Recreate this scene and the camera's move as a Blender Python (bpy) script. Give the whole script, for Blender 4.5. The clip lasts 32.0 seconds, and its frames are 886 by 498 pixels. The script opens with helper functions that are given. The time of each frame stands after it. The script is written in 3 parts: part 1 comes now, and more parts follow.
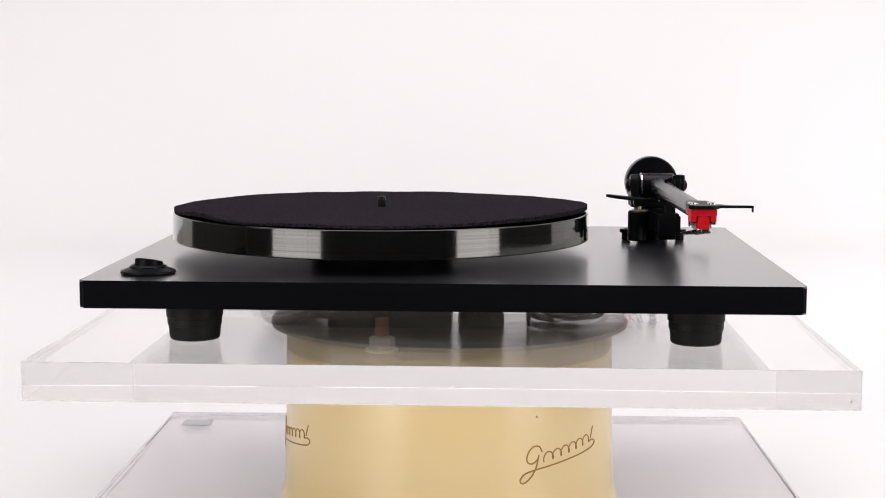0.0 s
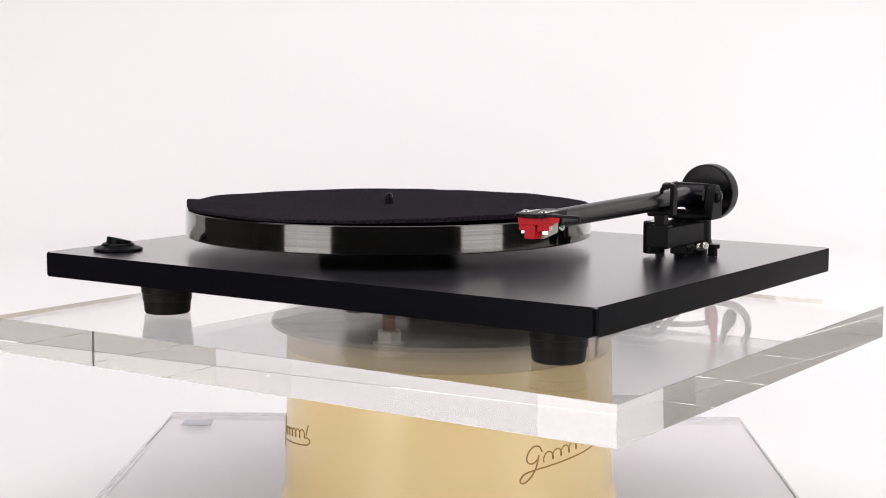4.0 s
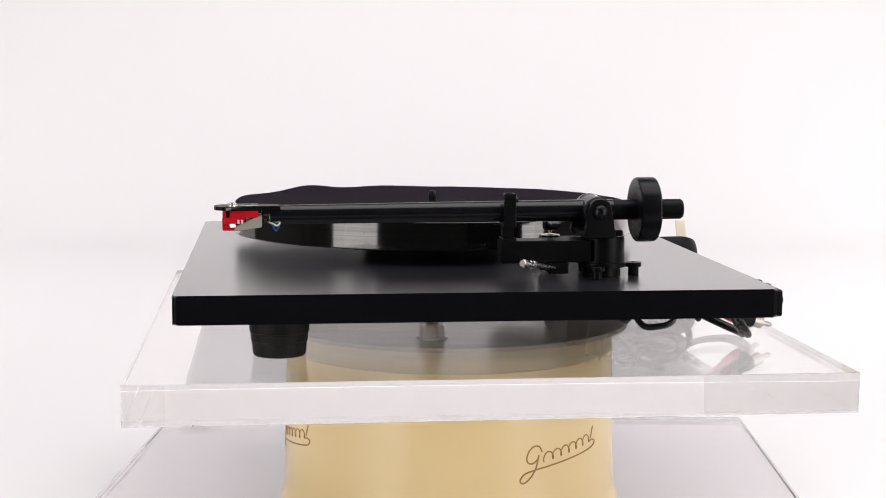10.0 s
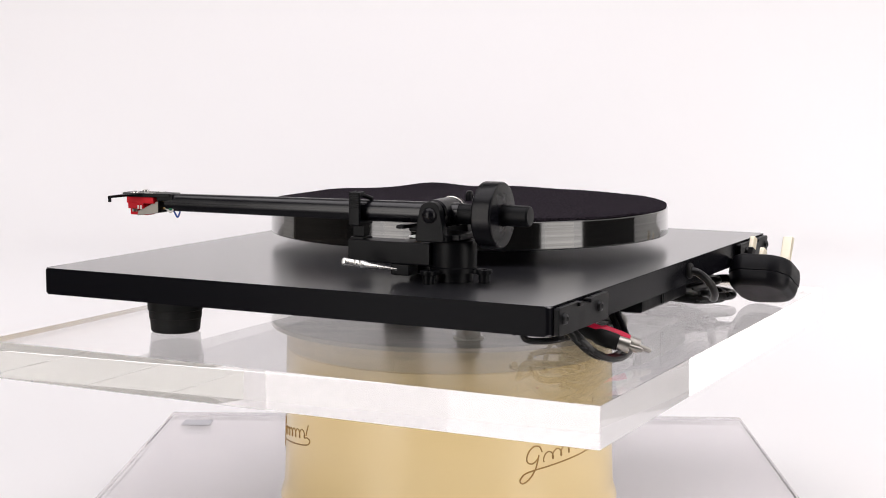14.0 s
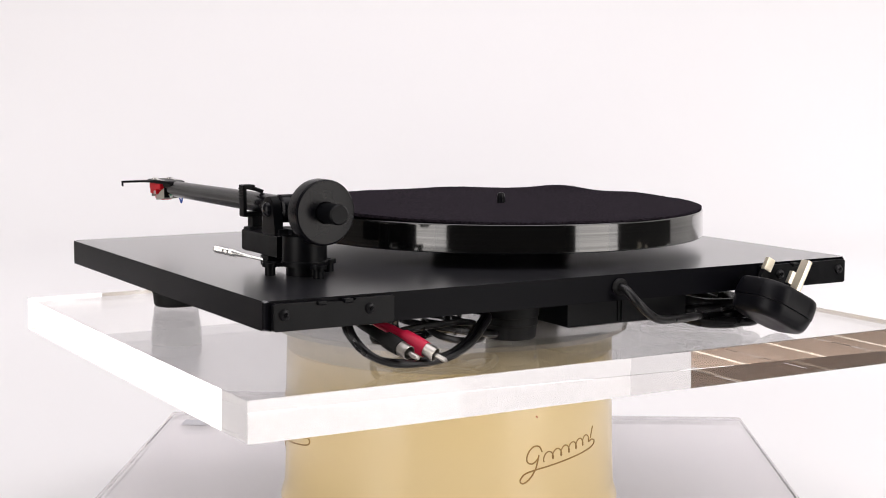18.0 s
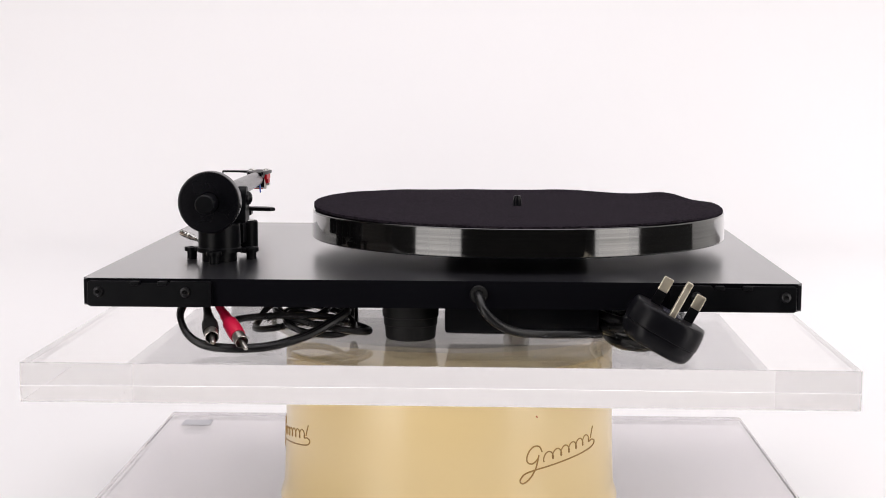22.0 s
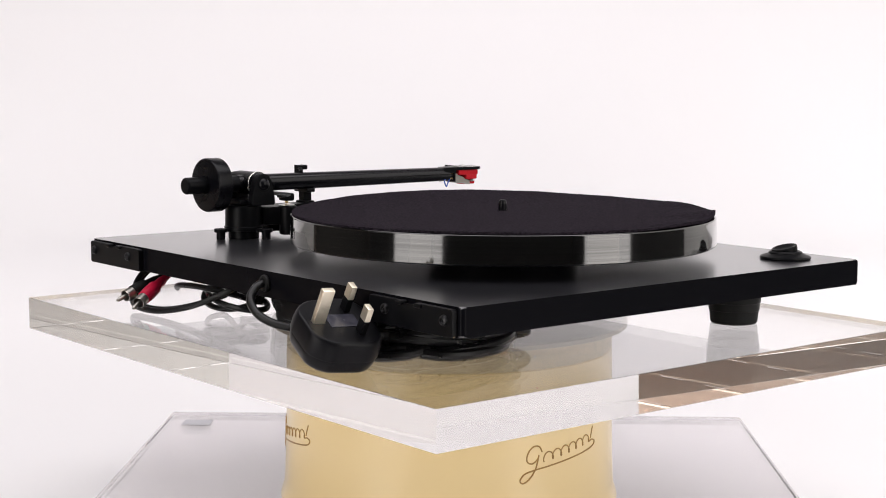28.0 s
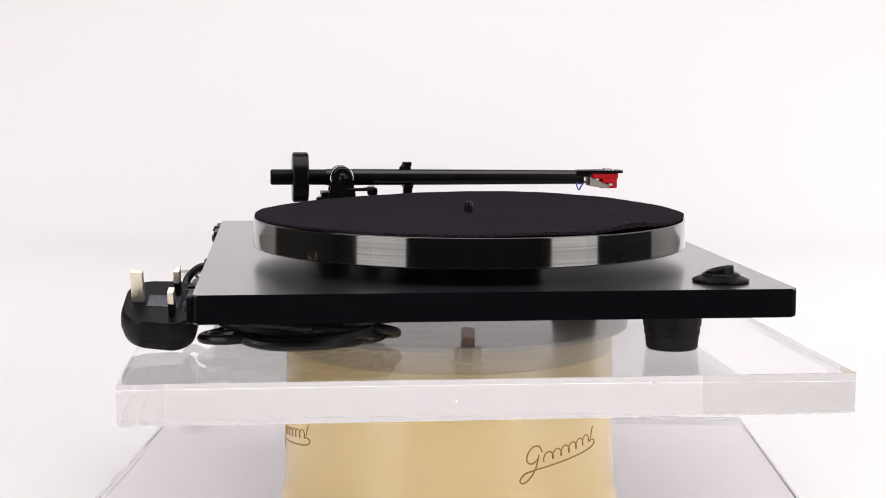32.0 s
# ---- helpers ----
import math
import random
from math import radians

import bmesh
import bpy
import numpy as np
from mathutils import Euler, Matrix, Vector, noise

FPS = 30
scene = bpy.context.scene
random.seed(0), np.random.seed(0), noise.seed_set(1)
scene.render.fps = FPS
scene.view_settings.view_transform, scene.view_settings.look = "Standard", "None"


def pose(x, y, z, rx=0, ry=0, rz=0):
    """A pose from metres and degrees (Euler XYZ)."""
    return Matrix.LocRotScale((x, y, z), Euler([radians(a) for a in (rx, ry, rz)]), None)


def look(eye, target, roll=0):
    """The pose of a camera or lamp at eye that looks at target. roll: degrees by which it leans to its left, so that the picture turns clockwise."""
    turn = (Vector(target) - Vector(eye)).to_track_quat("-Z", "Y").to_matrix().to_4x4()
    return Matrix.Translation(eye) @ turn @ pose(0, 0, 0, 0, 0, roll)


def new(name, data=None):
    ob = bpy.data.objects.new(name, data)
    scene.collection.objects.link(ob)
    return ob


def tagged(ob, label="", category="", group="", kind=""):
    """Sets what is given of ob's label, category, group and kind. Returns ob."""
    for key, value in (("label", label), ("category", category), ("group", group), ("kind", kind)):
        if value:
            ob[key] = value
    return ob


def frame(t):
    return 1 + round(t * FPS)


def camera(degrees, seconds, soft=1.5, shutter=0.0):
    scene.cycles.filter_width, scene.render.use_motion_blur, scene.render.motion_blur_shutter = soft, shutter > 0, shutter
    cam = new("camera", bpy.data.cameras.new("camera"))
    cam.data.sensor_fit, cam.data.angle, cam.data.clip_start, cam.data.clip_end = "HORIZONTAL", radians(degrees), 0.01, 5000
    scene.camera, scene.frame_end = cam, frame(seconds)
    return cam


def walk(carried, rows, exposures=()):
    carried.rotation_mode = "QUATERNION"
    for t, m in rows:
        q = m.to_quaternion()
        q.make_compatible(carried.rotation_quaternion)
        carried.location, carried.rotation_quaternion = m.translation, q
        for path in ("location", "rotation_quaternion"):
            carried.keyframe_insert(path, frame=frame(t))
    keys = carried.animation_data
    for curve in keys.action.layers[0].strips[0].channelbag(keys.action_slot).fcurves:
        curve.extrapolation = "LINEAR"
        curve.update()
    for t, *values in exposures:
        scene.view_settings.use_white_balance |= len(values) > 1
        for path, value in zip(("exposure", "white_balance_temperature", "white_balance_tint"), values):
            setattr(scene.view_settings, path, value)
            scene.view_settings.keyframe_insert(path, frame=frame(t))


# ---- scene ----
# The camera stands still on a tripod in front of a turning display stand.
cam = camera(32.165, 32.0, soft=1.0, shutter=0.0)
stand_pose = pose(0, -1.1162, 0.3241, 83.411, 0, 0.253) @ pose(0, 0, 0, 0, 0, 0.214)
walk(cam, [(0.0, stand_pose), (32.0, stand_pose)])

# Heights in metres.
BASE_TOP = 0.012
SWEEP = -0.008
PLATE_BOTTOM = 0.1252
PLATE_TOP = 0.1493
PLINTH_BOTTOM = 0.1780
PLINTH_TOP = 0.1953

# ---- light: two tall softboxes in front, a soft overhead; added fills for backdrop, walls, bay ----
world = bpy.data.worlds.new("studio")
world.use_nodes = True
world.node_tree.nodes["Background"].inputs[0].default_value = (0.9, 0.9, 1.0, 1)
world.node_tree.nodes["Background"].inputs[1].default_value = 0.05
scene.world = world


# clear acrylic needs deep paths: light is turned back several times inside the plate
scene.cycles.max_bounces = 16
scene.cycles.glossy_bounces = 12
scene.cycles.transmission_bounces = 16


def softbox(name, eye, target, width, height, radiance, colour=(1, 1, 1)):
    lamp = bpy.data.lights.new(name, "AREA")
    lamp.shape, lamp.size, lamp.size_y = "RECTANGLE", width, height
    lamp.energy = radiance * math.pi * width * height
    lamp.color = colour
    ob = new(name, lamp)
    ob.matrix_world = look(eye, target)
    return ob


softbox("softbox_left", (-1.075, -1.185, 0.55), (0, 0, 0.55), 0.72, 1.9, 3.45, (1.0, 0.955, 0.93))
softbox("softbox_right", (1.255, -1.005, 0.55), (0, 0, 0.55), 0.70, 1.9, 3.35, (1.0, 0.955, 0.93))
# pair of added lamps, out of view, that even out the backdrop's brightness
for side in (-1, 1):
    wash = softbox("backdrop_fill", (side * 1.7, 0.35, 0.70), (side * 0.05, 2.35, 0.20), 0.5, 0.8, 1.99, (1.0, 0.955, 0.985))
    wash.data.spread = radians(95)
softbox("overhead_softbox", (0, -0.10, 2.45), (0, 0.05, 0.1), 3.6, 2.2, 2.66, (1.0, 0.955, 0.985))
# unseen lamps added to lift the side wall boards mirrored in the plate
for name, x, y, size, power in (("wall_fill_west", -1.70, 1.85, 1.0, 4.6), ("wall_fill_east", 1.50, 0.55, 3.5, 4.8)):
    wash = softbox(name, (x, y, 2.35), (math.copysign(2.5, x), y, -0.2), size, 0.4, power, (1.0, 0.965, 0.96))
    wash.data.spread = radians(110)
# added unseen lamp: brightens the bay boards that the plate edge mirrors
softbox("bay_fill_light", (-2.74, 0.9, 1.01), (-6.0, 0.9, 0.3), 2.6, 0.16, 185.0, (1.0, 0.94, 0.88))


# ---- materials ----
def material(name, base, rough=0.5, metal=0.0, spec=0.5, coat=0.0, coat_rough=0.1, sheen=0.0):
    m = bpy.data.materials.new(name)
    m.use_nodes = True
    b = m.node_tree.nodes["Principled BSDF"]
    b.inputs["Base Color"].default_value = (*base, 1)
    b.inputs["Roughness"].default_value = rough
    b.inputs["Metallic"].default_value = metal
    b.inputs["Specular IOR Level"].default_value = spec
    b.inputs["Coat Weight"].default_value = coat
    b.inputs["Coat Roughness"].default_value = coat_rough
    b.inputs["Sheen Weight"].default_value = sheen
    return m


def vary(m, base_a, base_b, scale, rough_a, rough_b, bump=0.0, bump_scale=None, bump_dist=0.001, stretch=(1, 1, 1), detail=4.0, crisp=False):
    """Colour, gloss and relief that vary at two scales over the object."""
    n, l = m.node_tree.nodes, m.node_tree.links
    b = n["Principled BSDF"]
    co = n.new("ShaderNodeTexCoord")
    mp = n.new("ShaderNodeMapping")
    mp.inputs["Scale"].default_value = stretch
    l.new(co.outputs["Object"], mp.inputs["Vector"])
    big, fine = n.new("ShaderNodeTexNoise"), n.new("ShaderNodeTexNoise")
    big.inputs["Scale"].default_value, big.inputs["Detail"].default_value = scale, detail
    fine.inputs["Scale"].default_value, fine.inputs["Detail"].default_value = bump_scale or scale * 12, 3.0
    l.new(mp.outputs[0], big.inputs["Vector"])
    l.new(mp.outputs[0], fine.inputs["Vector"])
    mix = n.new("ShaderNodeMix")
    mix.data_type = "RGBA"
    mix.inputs["A"].default_value, mix.inputs["B"].default_value = (*base_a, 1), (*base_b, 1)
    if crisp:
        ramp = n.new("ShaderNodeMapRange")
        ramp.inputs["From Min"].default_value, ramp.inputs["From Max"].default_value = 0.36, 0.66
        l.new(big.outputs["Fac"], ramp.inputs["Value"])
        l.new(ramp.outputs["Result"], mix.inputs["Factor"])
    else:
        l.new(big.outputs["Fac"], mix.inputs["Factor"])
    l.new(mix.outputs["Result"], b.inputs["Base Color"])
    r = n.new("ShaderNodeMapRange")
    r.inputs["To Min"].default_value, r.inputs["To Max"].default_value = rough_a, rough_b
    r.inputs["From Min"].default_value, r.inputs["From Max"].default_value = 0.3, 0.7
    l.new(big.outputs["Fac"], r.inputs["Value"])
    l.new(r.outputs["Result"], b.inputs["Roughness"])
    if bump:
        bp = n.new("ShaderNodeBump")
        bp.inputs["Strength"].default_value, bp.inputs["Distance"].default_value = bump, bump_dist
        l.new(fine.outputs["Fac"], bp.inputs["Height"])
        l.new(bp.outputs["Normal"], b.inputs["Normal"])
    return m


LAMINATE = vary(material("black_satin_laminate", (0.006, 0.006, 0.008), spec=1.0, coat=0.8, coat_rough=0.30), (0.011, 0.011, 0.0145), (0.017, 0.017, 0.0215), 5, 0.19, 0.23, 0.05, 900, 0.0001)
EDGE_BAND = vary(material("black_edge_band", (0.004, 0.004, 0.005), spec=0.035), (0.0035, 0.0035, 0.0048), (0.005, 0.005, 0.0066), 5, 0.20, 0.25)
PLASTIC = vary(material("black_moulded_plastic", (0.003, 0.003, 0.003), spec=0.11), (0.002, 0.0022, 0.003), (0.004, 0.0042, 0.0052), 60, 0.32, 0.44, 0.1, 1800, 0.0001)
ARM_TUBE = vary(material("black_satin_arm_tube", (0.004, 0.004, 0.005), spec=0.45), (0.003, 0.003, 0.0045), (0.0045, 0.0045, 0.0065), 40, 0.20, 0.25)
ARM_PAINT = vary(material("black_arm_paint", (0.004, 0.004, 0.005), spec=0.18), (0.0025, 0.0025, 0.0036), (0.004, 0.004, 0.0058), 40, 0.24, 0.30)
RIM = vary(material("turned_black_gloss", (0.003, 0.003, 0.003)), (0.0025, 0.0025, 0.0025), (0.004, 0.004, 0.004), 30, 0.07, 0.10)


def streaks(m, low, high):
    """Fine turning lines round the rim: the gloss differs from line to line."""
    n, l = m.node_tree.nodes, m.node_tree.links
    co, mp, tex, r = n.new("ShaderNodeTexCoord"), n.new("ShaderNodeMapping"), n.new("ShaderNodeTexNoise"), n.new("ShaderNodeMapRange")
    mp.inputs["Scale"].default_value = (0.004, 0.004, 1)
    tex.inputs["Scale"].default_value, tex.inputs["Detail"].default_value, tex.inputs["Roughness"].default_value = 900, 5, 0.7
    r.inputs["From Min"].default_value, r.inputs["From Max"].default_value = 0.36, 0.64
    r.inputs["To Min"].default_value, r.inputs["To Max"].default_value = low, high
    l.new(co.outputs["Object"], mp.inputs["Vector"])
    l.new(mp.outputs[0], tex.inputs["Vector"])
    l.new(tex.outputs["Fac"], r.inputs["Value"])
    l.new(r.outputs["Result"], n["Principled BSDF"].inputs["Specular IOR Level"])


streaks(RIM, 0.50, 1.0)
RIM.node_tree.nodes["Principled BSDF"].inputs["Coat Weight"].default_value = 0.75
RIM.node_tree.nodes["Principled BSDF"].inputs["Coat Roughness"].default_value = 0.06
PLUG = vary(material("black_plug_moulding", (0.004, 0.004, 0.005), spec=0.15), (0.0025, 0.0025, 0.0035), (0.005, 0.005, 0.0068), 70, 0.30, 0.42)
RUBBER = vary(material("black_rubber", (0.007, 0.007, 0.007), spec=0.2), (0.004, 0.004, 0.004), (0.007, 0.007, 0.007), 90, 0.5, 0.65, 0.3, 1500, 0.0002)
CABLE = vary(material("black_cable_sheath", (0.005, 0.005, 0.005), spec=0.3), (0.004, 0.004, 0.0045), (0.007, 0.007, 0.0075), 120, 0.26, 0.36)
FELT = vary(material("charcoal_felt", (0.008, 0.006, 0.008), spec=0.02), (0.006, 0.0046, 0.0065), (0.030, 0.024, 0.032), 680, 0.95, 1.0, 0.5, 1800, 0.0004, detail=6, crisp=True)
RED = vary(material("red_plastic", (0.55, 0.01, 0.02), spec=0.2), (0.50, 0.004, 0.012), (0.60, 0.006, 0.018), 80, 0.42, 0.5, 0.1, 1500, 0.0001)
CRIMSON = vary(material("crimson_plug_plastic", (0.5, 0.008, 0.04), spec=0.3), (0.46, 0.005, 0.035), (0.56, 0.010, 0.055), 80, 0.35, 0.45)
STEEL = vary(material("bright_metal", (0.75, 0.74, 0.72), 0.25, 1.0), (0.68, 0.67, 0.65), (0.82, 0.81, 0.79), 200, 0.18, 0.32)
BRASS = vary(material("brass", (0.8, 0.55, 0.25), 0.3, 1.0), (0.72, 0.48, 0.20), (0.85, 0.62, 0.32), 200, 0.2, 0.35)
COPPER = vary(material("coppery_bronze", (0.55, 0.3, 0.2), 0.35, 1.0), (0.45, 0.25, 0.17), (0.62, 0.36, 0.26), 200, 0.3, 0.45)
STYLUS_GREY = material("pale_satin_metal", (0.36, 0.34, 0.30), 0.5, 0.0)
NICKEL = vary(material("dull_nickel", (0.4, 0.38, 0.35), metal=1.0), (0.34, 0.32, 0.29), (0.46, 0.44, 0.41), 200, 0.28, 0.4)
PIN = vary(material("pale_brass_pin", (0.8, 0.7, 0.5), metal=1.0), (0.82, 0.75, 0.60), (0.92, 0.85, 0.70), 200, 0.34, 0.44)
LABEL = vary(material("dark_printed_label", (0.03, 0.03, 0.04)), (0.020, 0.020, 0.030), (0.06, 0.06, 0.08), 160, 0.16, 0.28)
WHITE_WIRE = material("white_wire", (0.7, 0.7, 0.68), 0.45)
BLUE_WIRE = material("blue_wire", (0.03, 0.10, 0.45), 0.45)
GREEN_WIRE = material("green_wire", (0.02, 0.22, 0.10), 0.45)
INK = material("brown_gold_ink", (0.36, 0.20, 0.045), 0.45)
RED_INK = material("red_fleck", (0.5, 0.08, 0.03), 0.5)
PALE_METAL = material("satin_silver_washer", (0.85, 0.85, 0.83), 0.3, 1.0)
CREAM = vary(material("cream_enamel", (0.78, 0.60, 0.30), coat=0.7, coat_rough=0.16), (0.80, 0.61, 0.295), (0.84, 0.65, 0.325), 7, 0.34, 0.42, 0.06, 260, 0.0005)
DRUM_TOP = vary(material("worn_dark_metal", (0.2, 0.19, 0.18), metal=0.25), (0.33, 0.305, 0.255), (0.52, 0.485, 0.41), 60, 0.45, 0.6, 0.5, 420, 0.0006, stretch=(0.12, 1, 1), crisp=True)
# disc metal darkened in colour to cancel the light its rim catches
DISC_EDGE_SHADED = vary(material("shade_darkened_disc_edge", (0.1, 0.095, 0.085)), (0.22, 0.19, 0.135), (0.32, 0.275, 0.20), 90, 0.5, 0.65)
# drum cream with the shade under the platform put into its colour, plus streaks
DRUM_SHADED = vary(material("shade_darkened_streaked_cream", (0.5, 0.44, 0.36), spec=0.4), (0.48, 0.395, 0.235), (0.60, 0.49, 0.30), 90, 0.35, 0.5, 0.2, 700, 0.0004, stretch=(0.10, 0.10, 1), crisp=True)
PAPER = vary(material("white_paper_sweep", (0.86, 0.85, 0.86)), (0.855, 0.845, 0.85), (0.87, 0.86, 0.868), 2, 0.75, 0.85)
STUDIO = vary(material("grey_studio_wall", (0.3, 0.3, 0.3)), (0.032, 0.031, 0.030), (0.048, 0.046, 0.045), 3, 0.8, 0.9)
TAN_WALL = vary(material("brown_mottled_wall", (0.42, 0.34, 0.28)), (0.10, 0.08, 0.07), (0.19, 0.15, 0.125), 5, 0.6, 0.8, 0.2, 40, 0.002)
WHITE_WALL = vary(material("white_wall_paint", (0.8, 0.8, 0.78)), (0.78, 0.78, 0.75), (0.82, 0.82, 0.80), 3, 0.7, 0.85)
PALE_WALL = vary(material("pale_wall_paint", (0.62, 0.6, 0.6)), (0.70, 0.68, 0.685), (0.73, 0.71, 0.715), 3, 0.7, 0.85)
CREAM_WALL = vary(material("cream_board", (0.80, 0.74, 0.60)), (0.77, 0.71, 0.57), (0.83, 0.77, 0.63), 3, 0.5, 0.6)
PALE_STICKER = material("pale_grey_sticker", (0.52, 0.52, 0.55), 0.6)
STICKER = material("grey_sticker", (0.35, 0.35, 0.37), 0.6)


def acrylic(name, tint, rough=0.0):
    m = material(name, tint, rough)
    b = m.node_tree.nodes["Principled BSDF"]
    b.inputs["Transmission Weight"].default_value = 1.0
    b.inputs["IOR"].default_value = 1.49
    return m


ACRYLIC = acrylic("clear_acrylic", (0.98, 0.973, 0.97))
ACRYLIC_EDGE = acrylic("scuffed_acrylic_edge", (0.90, 0.89, 0.875), 0.2)


def scuffs(m):
    """Faint sawing lines and smears: the edge is clearer in some places than in others."""
    n, l = m.node_tree.nodes, m.node_tree.links
    co, mp, tex, r = n.new("ShaderNodeTexCoord"), n.new("ShaderNodeMapping"), n.new("ShaderNodeTexNoise"), n.new("ShaderNodeMapRange")
    mp.inputs["Scale"].default_value = (0.12, 0.12, 1)
    tex.inputs["Scale"].default_value, tex.inputs["Detail"].default_value = 260, 4
    r.inputs["From Min"].default_value, r.inputs["From Max"].default_value = 0.35, 0.65
    r.inputs["To Min"].default_value, r.inputs["To Max"].default_value = 0.18, 0.27
    l.new(co.outputs["Object"], mp.inputs["Vector"])
    l.new(mp.outputs[0], tex.inputs["Vector"])
    l.new(tex.outputs["Fac"], r.inputs["Value"])
    hazy = n["Principled BSDF"]
    l.new(r.outputs["Result"], hazy.inputs["Roughness"])
    # most of the edge is clear polish
    clear, blend = n.new("ShaderNodeBsdfPrincipled"), n.new("ShaderNodeMixShader")
    clear.inputs["Base Color"].default_value = hazy.inputs["Base Color"].default_value
    clear.inputs["Roughness"].default_value, clear.inputs["IOR"].default_value = 0.0, 1.49
    clear.inputs["Transmission Weight"].default_value = 1.0
    blend.inputs["Fac"].default_value = 0.06
    l.new(clear.outputs[0], blend.inputs[1])
    l.new(hazy.outputs[0], blend.inputs[2])
    l.new(blend.outputs[0], n["Material Output"].inputs["Surface"])


scuffs(ACRYLIC_EDGE)
ACRYLIC_BASE = acrylic("clear_acrylic_base", (0.74, 0.72, 0.73))

BROWN_BOARD = vary(material("brown_floor_board", (0.36, 0.28, 0.22)), (0.22, 0.165, 0.135), (0.36, 0.28, 0.235), 5, 0.35, 0.5, 0.1, 60, 0.001)
GROUT = vary(material("pale_grout", (0.75, 0.7, 0.64)), (0.72, 0.67, 0.60), (0.80, 0.76, 0.70), 9, 0.7, 0.85)
PALE_TILE = vary(material("pale_floor_tile", (0.6, 0.58, 0.56)), (0.56, 0.54, 0.52), (0.66, 0.64, 0.62), 5, 0.35, 0.5, 0.1, 60, 0.001)


# ---- mesh helpers ----
def weighted_normals(me, limit):
    """Smooth shading in which large faces stay flat and narrow bevels turn the light."""
    polys = me.polygons
    polys.foreach_set("use_smooth", np.ones(len(polys), dtype=bool))
    normal = [p.normal.copy() for p in polys]
    area = [p.area for p in polys]
    round_vert = [[] for _ in me.vertices]
    for p in polys:
        for v in p.vertices:
            round_vert[v].append(p.index)
    out = []
    for p in polys:
        n = normal[p.index]
        for v in p.vertices:
            total = Vector((0, 0, 0))
            for k in round_vert[v]:
                if normal[k].dot(n) > limit:
                    total += normal[k] * area[k]
            out.append(total.normalized() if total.length > 1e-16 else n)
    me.normals_split_custom_set(out)


def part(name, bm, mat, parent=None, label="", at=(0, 0, 0), sharp=32):
    """Links a bmesh, given in room coordinates, as one mesh under a thing or a part."""
    bmesh.ops.recalc_face_normals(bm, faces=bm.faces)
    me = bpy.data.meshes.new(name)
    bm.to_mesh(me)
    bm.free()
    origin = Vector(at)
    if parent is not None:
        root = parent
        while root.parent is not None:
            root = root.parent
        origin = root.location.copy()
    me.transform(Matrix.Translation(-origin))
    me.materials.append(mat)
    weighted_normals(me, math.cos(radians(sharp)))
    ob = new(name, me)
    if parent is None:
        ob.location = origin
    else:
        ob.parent = parent
    if label:
        ob["label"] = label
    return ob


def thing(name, at, label, category, group="", kind=""):
    ob = new(name)
    ob.empty_display_size = 0.02
    ob.location = at
    return tagged(ob, label, category, group, kind)


def block(x0, x1, y0, y1, z0, z1, bevel=0.0, m=None, segments=2, bm=None):
    own = bmesh.new()
    bmesh.ops.create_cube(own, size=1.0)
    for v in own.verts:
        v.co = Vector(((x0 + x1) / 2 + v.co.x * (x1 - x0), (y0 + y1) / 2 + v.co.y * (y1 - y0), (z0 + z1) / 2 + v.co.z * (z1 - z0)))
    if bevel:
        bmesh.ops.bevel(own, geom=own.edges[:], offset=bevel, segments=segments, affect="EDGES", profile=0.5)
    return merged(own, m, bm)


def merged(own, m, bm):
    if m is not None:
        own.transform(m)
    if bm is None:
        return own
    me = bpy.data.meshes.new("tmp")
    own.to_mesh(me)
    own.free()
    bm.from_mesh(me)
    bpy.data.meshes.remove(me)
    return bm


def prism(outline, z0, z1, bevel=0.0, m=None, segments=2, bm=None):
    own = bmesh.new()
    low = [own.verts.new((x, y, z0)) for x, y in outline]
    top = [own.verts.new((x, y, z1)) for x, y in outline]
    n = len(outline)
    own.faces.new(low[::-1])
    own.faces.new(top)
    for i in range(n):
        own.faces.new((low[i], low[(i + 1) % n], top[(i + 1) % n], top[i]))
    if bevel:
        flat = [e for e in own.edges if abs(e.verts[0].co.z - e.verts[1].co.z) < 1e-9]
        bmesh.ops.bevel(own, geom=flat, offset=bevel, segments=segments, affect="EDGES", profile=0.5)
    return merged(own, m, bm)


def lathe(profile, m=None, segments=48, bm=None):
    """Turns a profile of (radius, height) about the z axis; a radius of 0 closes an end."""
    own = bmesh.new()
    rings = []
    for r, z in profile:
        if r < 1e-7:
            rings.append([own.verts.new((0, 0, z))])
        else:
            rings.append([own.verts.new((r * math.cos(2 * math.pi * i / segments), r * math.sin(2 * math.pi * i / segments), z)) for i in range(segments)])
    for a, b in zip(rings, rings[1:]):
        for i in range(segments):
            j = (i + 1) % segments
            if len(a) == 1 and len(b) == 1:
                continue
            if len(a) == 1:
                own.faces.new((a[0], b[i], b[j]))
            elif len(b) == 1:
                own.faces.new((a[i], a[j], b[0]))
            else:
                own.faces.new((a[i], a[j], b[j], b[i]))
    return merged(own, m, bm)


def smooth_path(points, steps=8):
    pts = [Vector(p) for p in points]
    pts = [2 * pts[0] - pts[1], *pts, 2 * pts[-1] - pts[-2]]
    out = []
    for a, b, c, d in zip(pts, pts[1:], pts[2:], pts[3:]):
        for i in range(steps):
            t = i / steps
            out.append(0.5 * (2 * b + (c - a) * t + (2 * a - 5 * b + 4 * c - d) * t * t + (3 * b - a - 3 * c + d) * t ** 3))
    out.append(pts[-2])
    return out


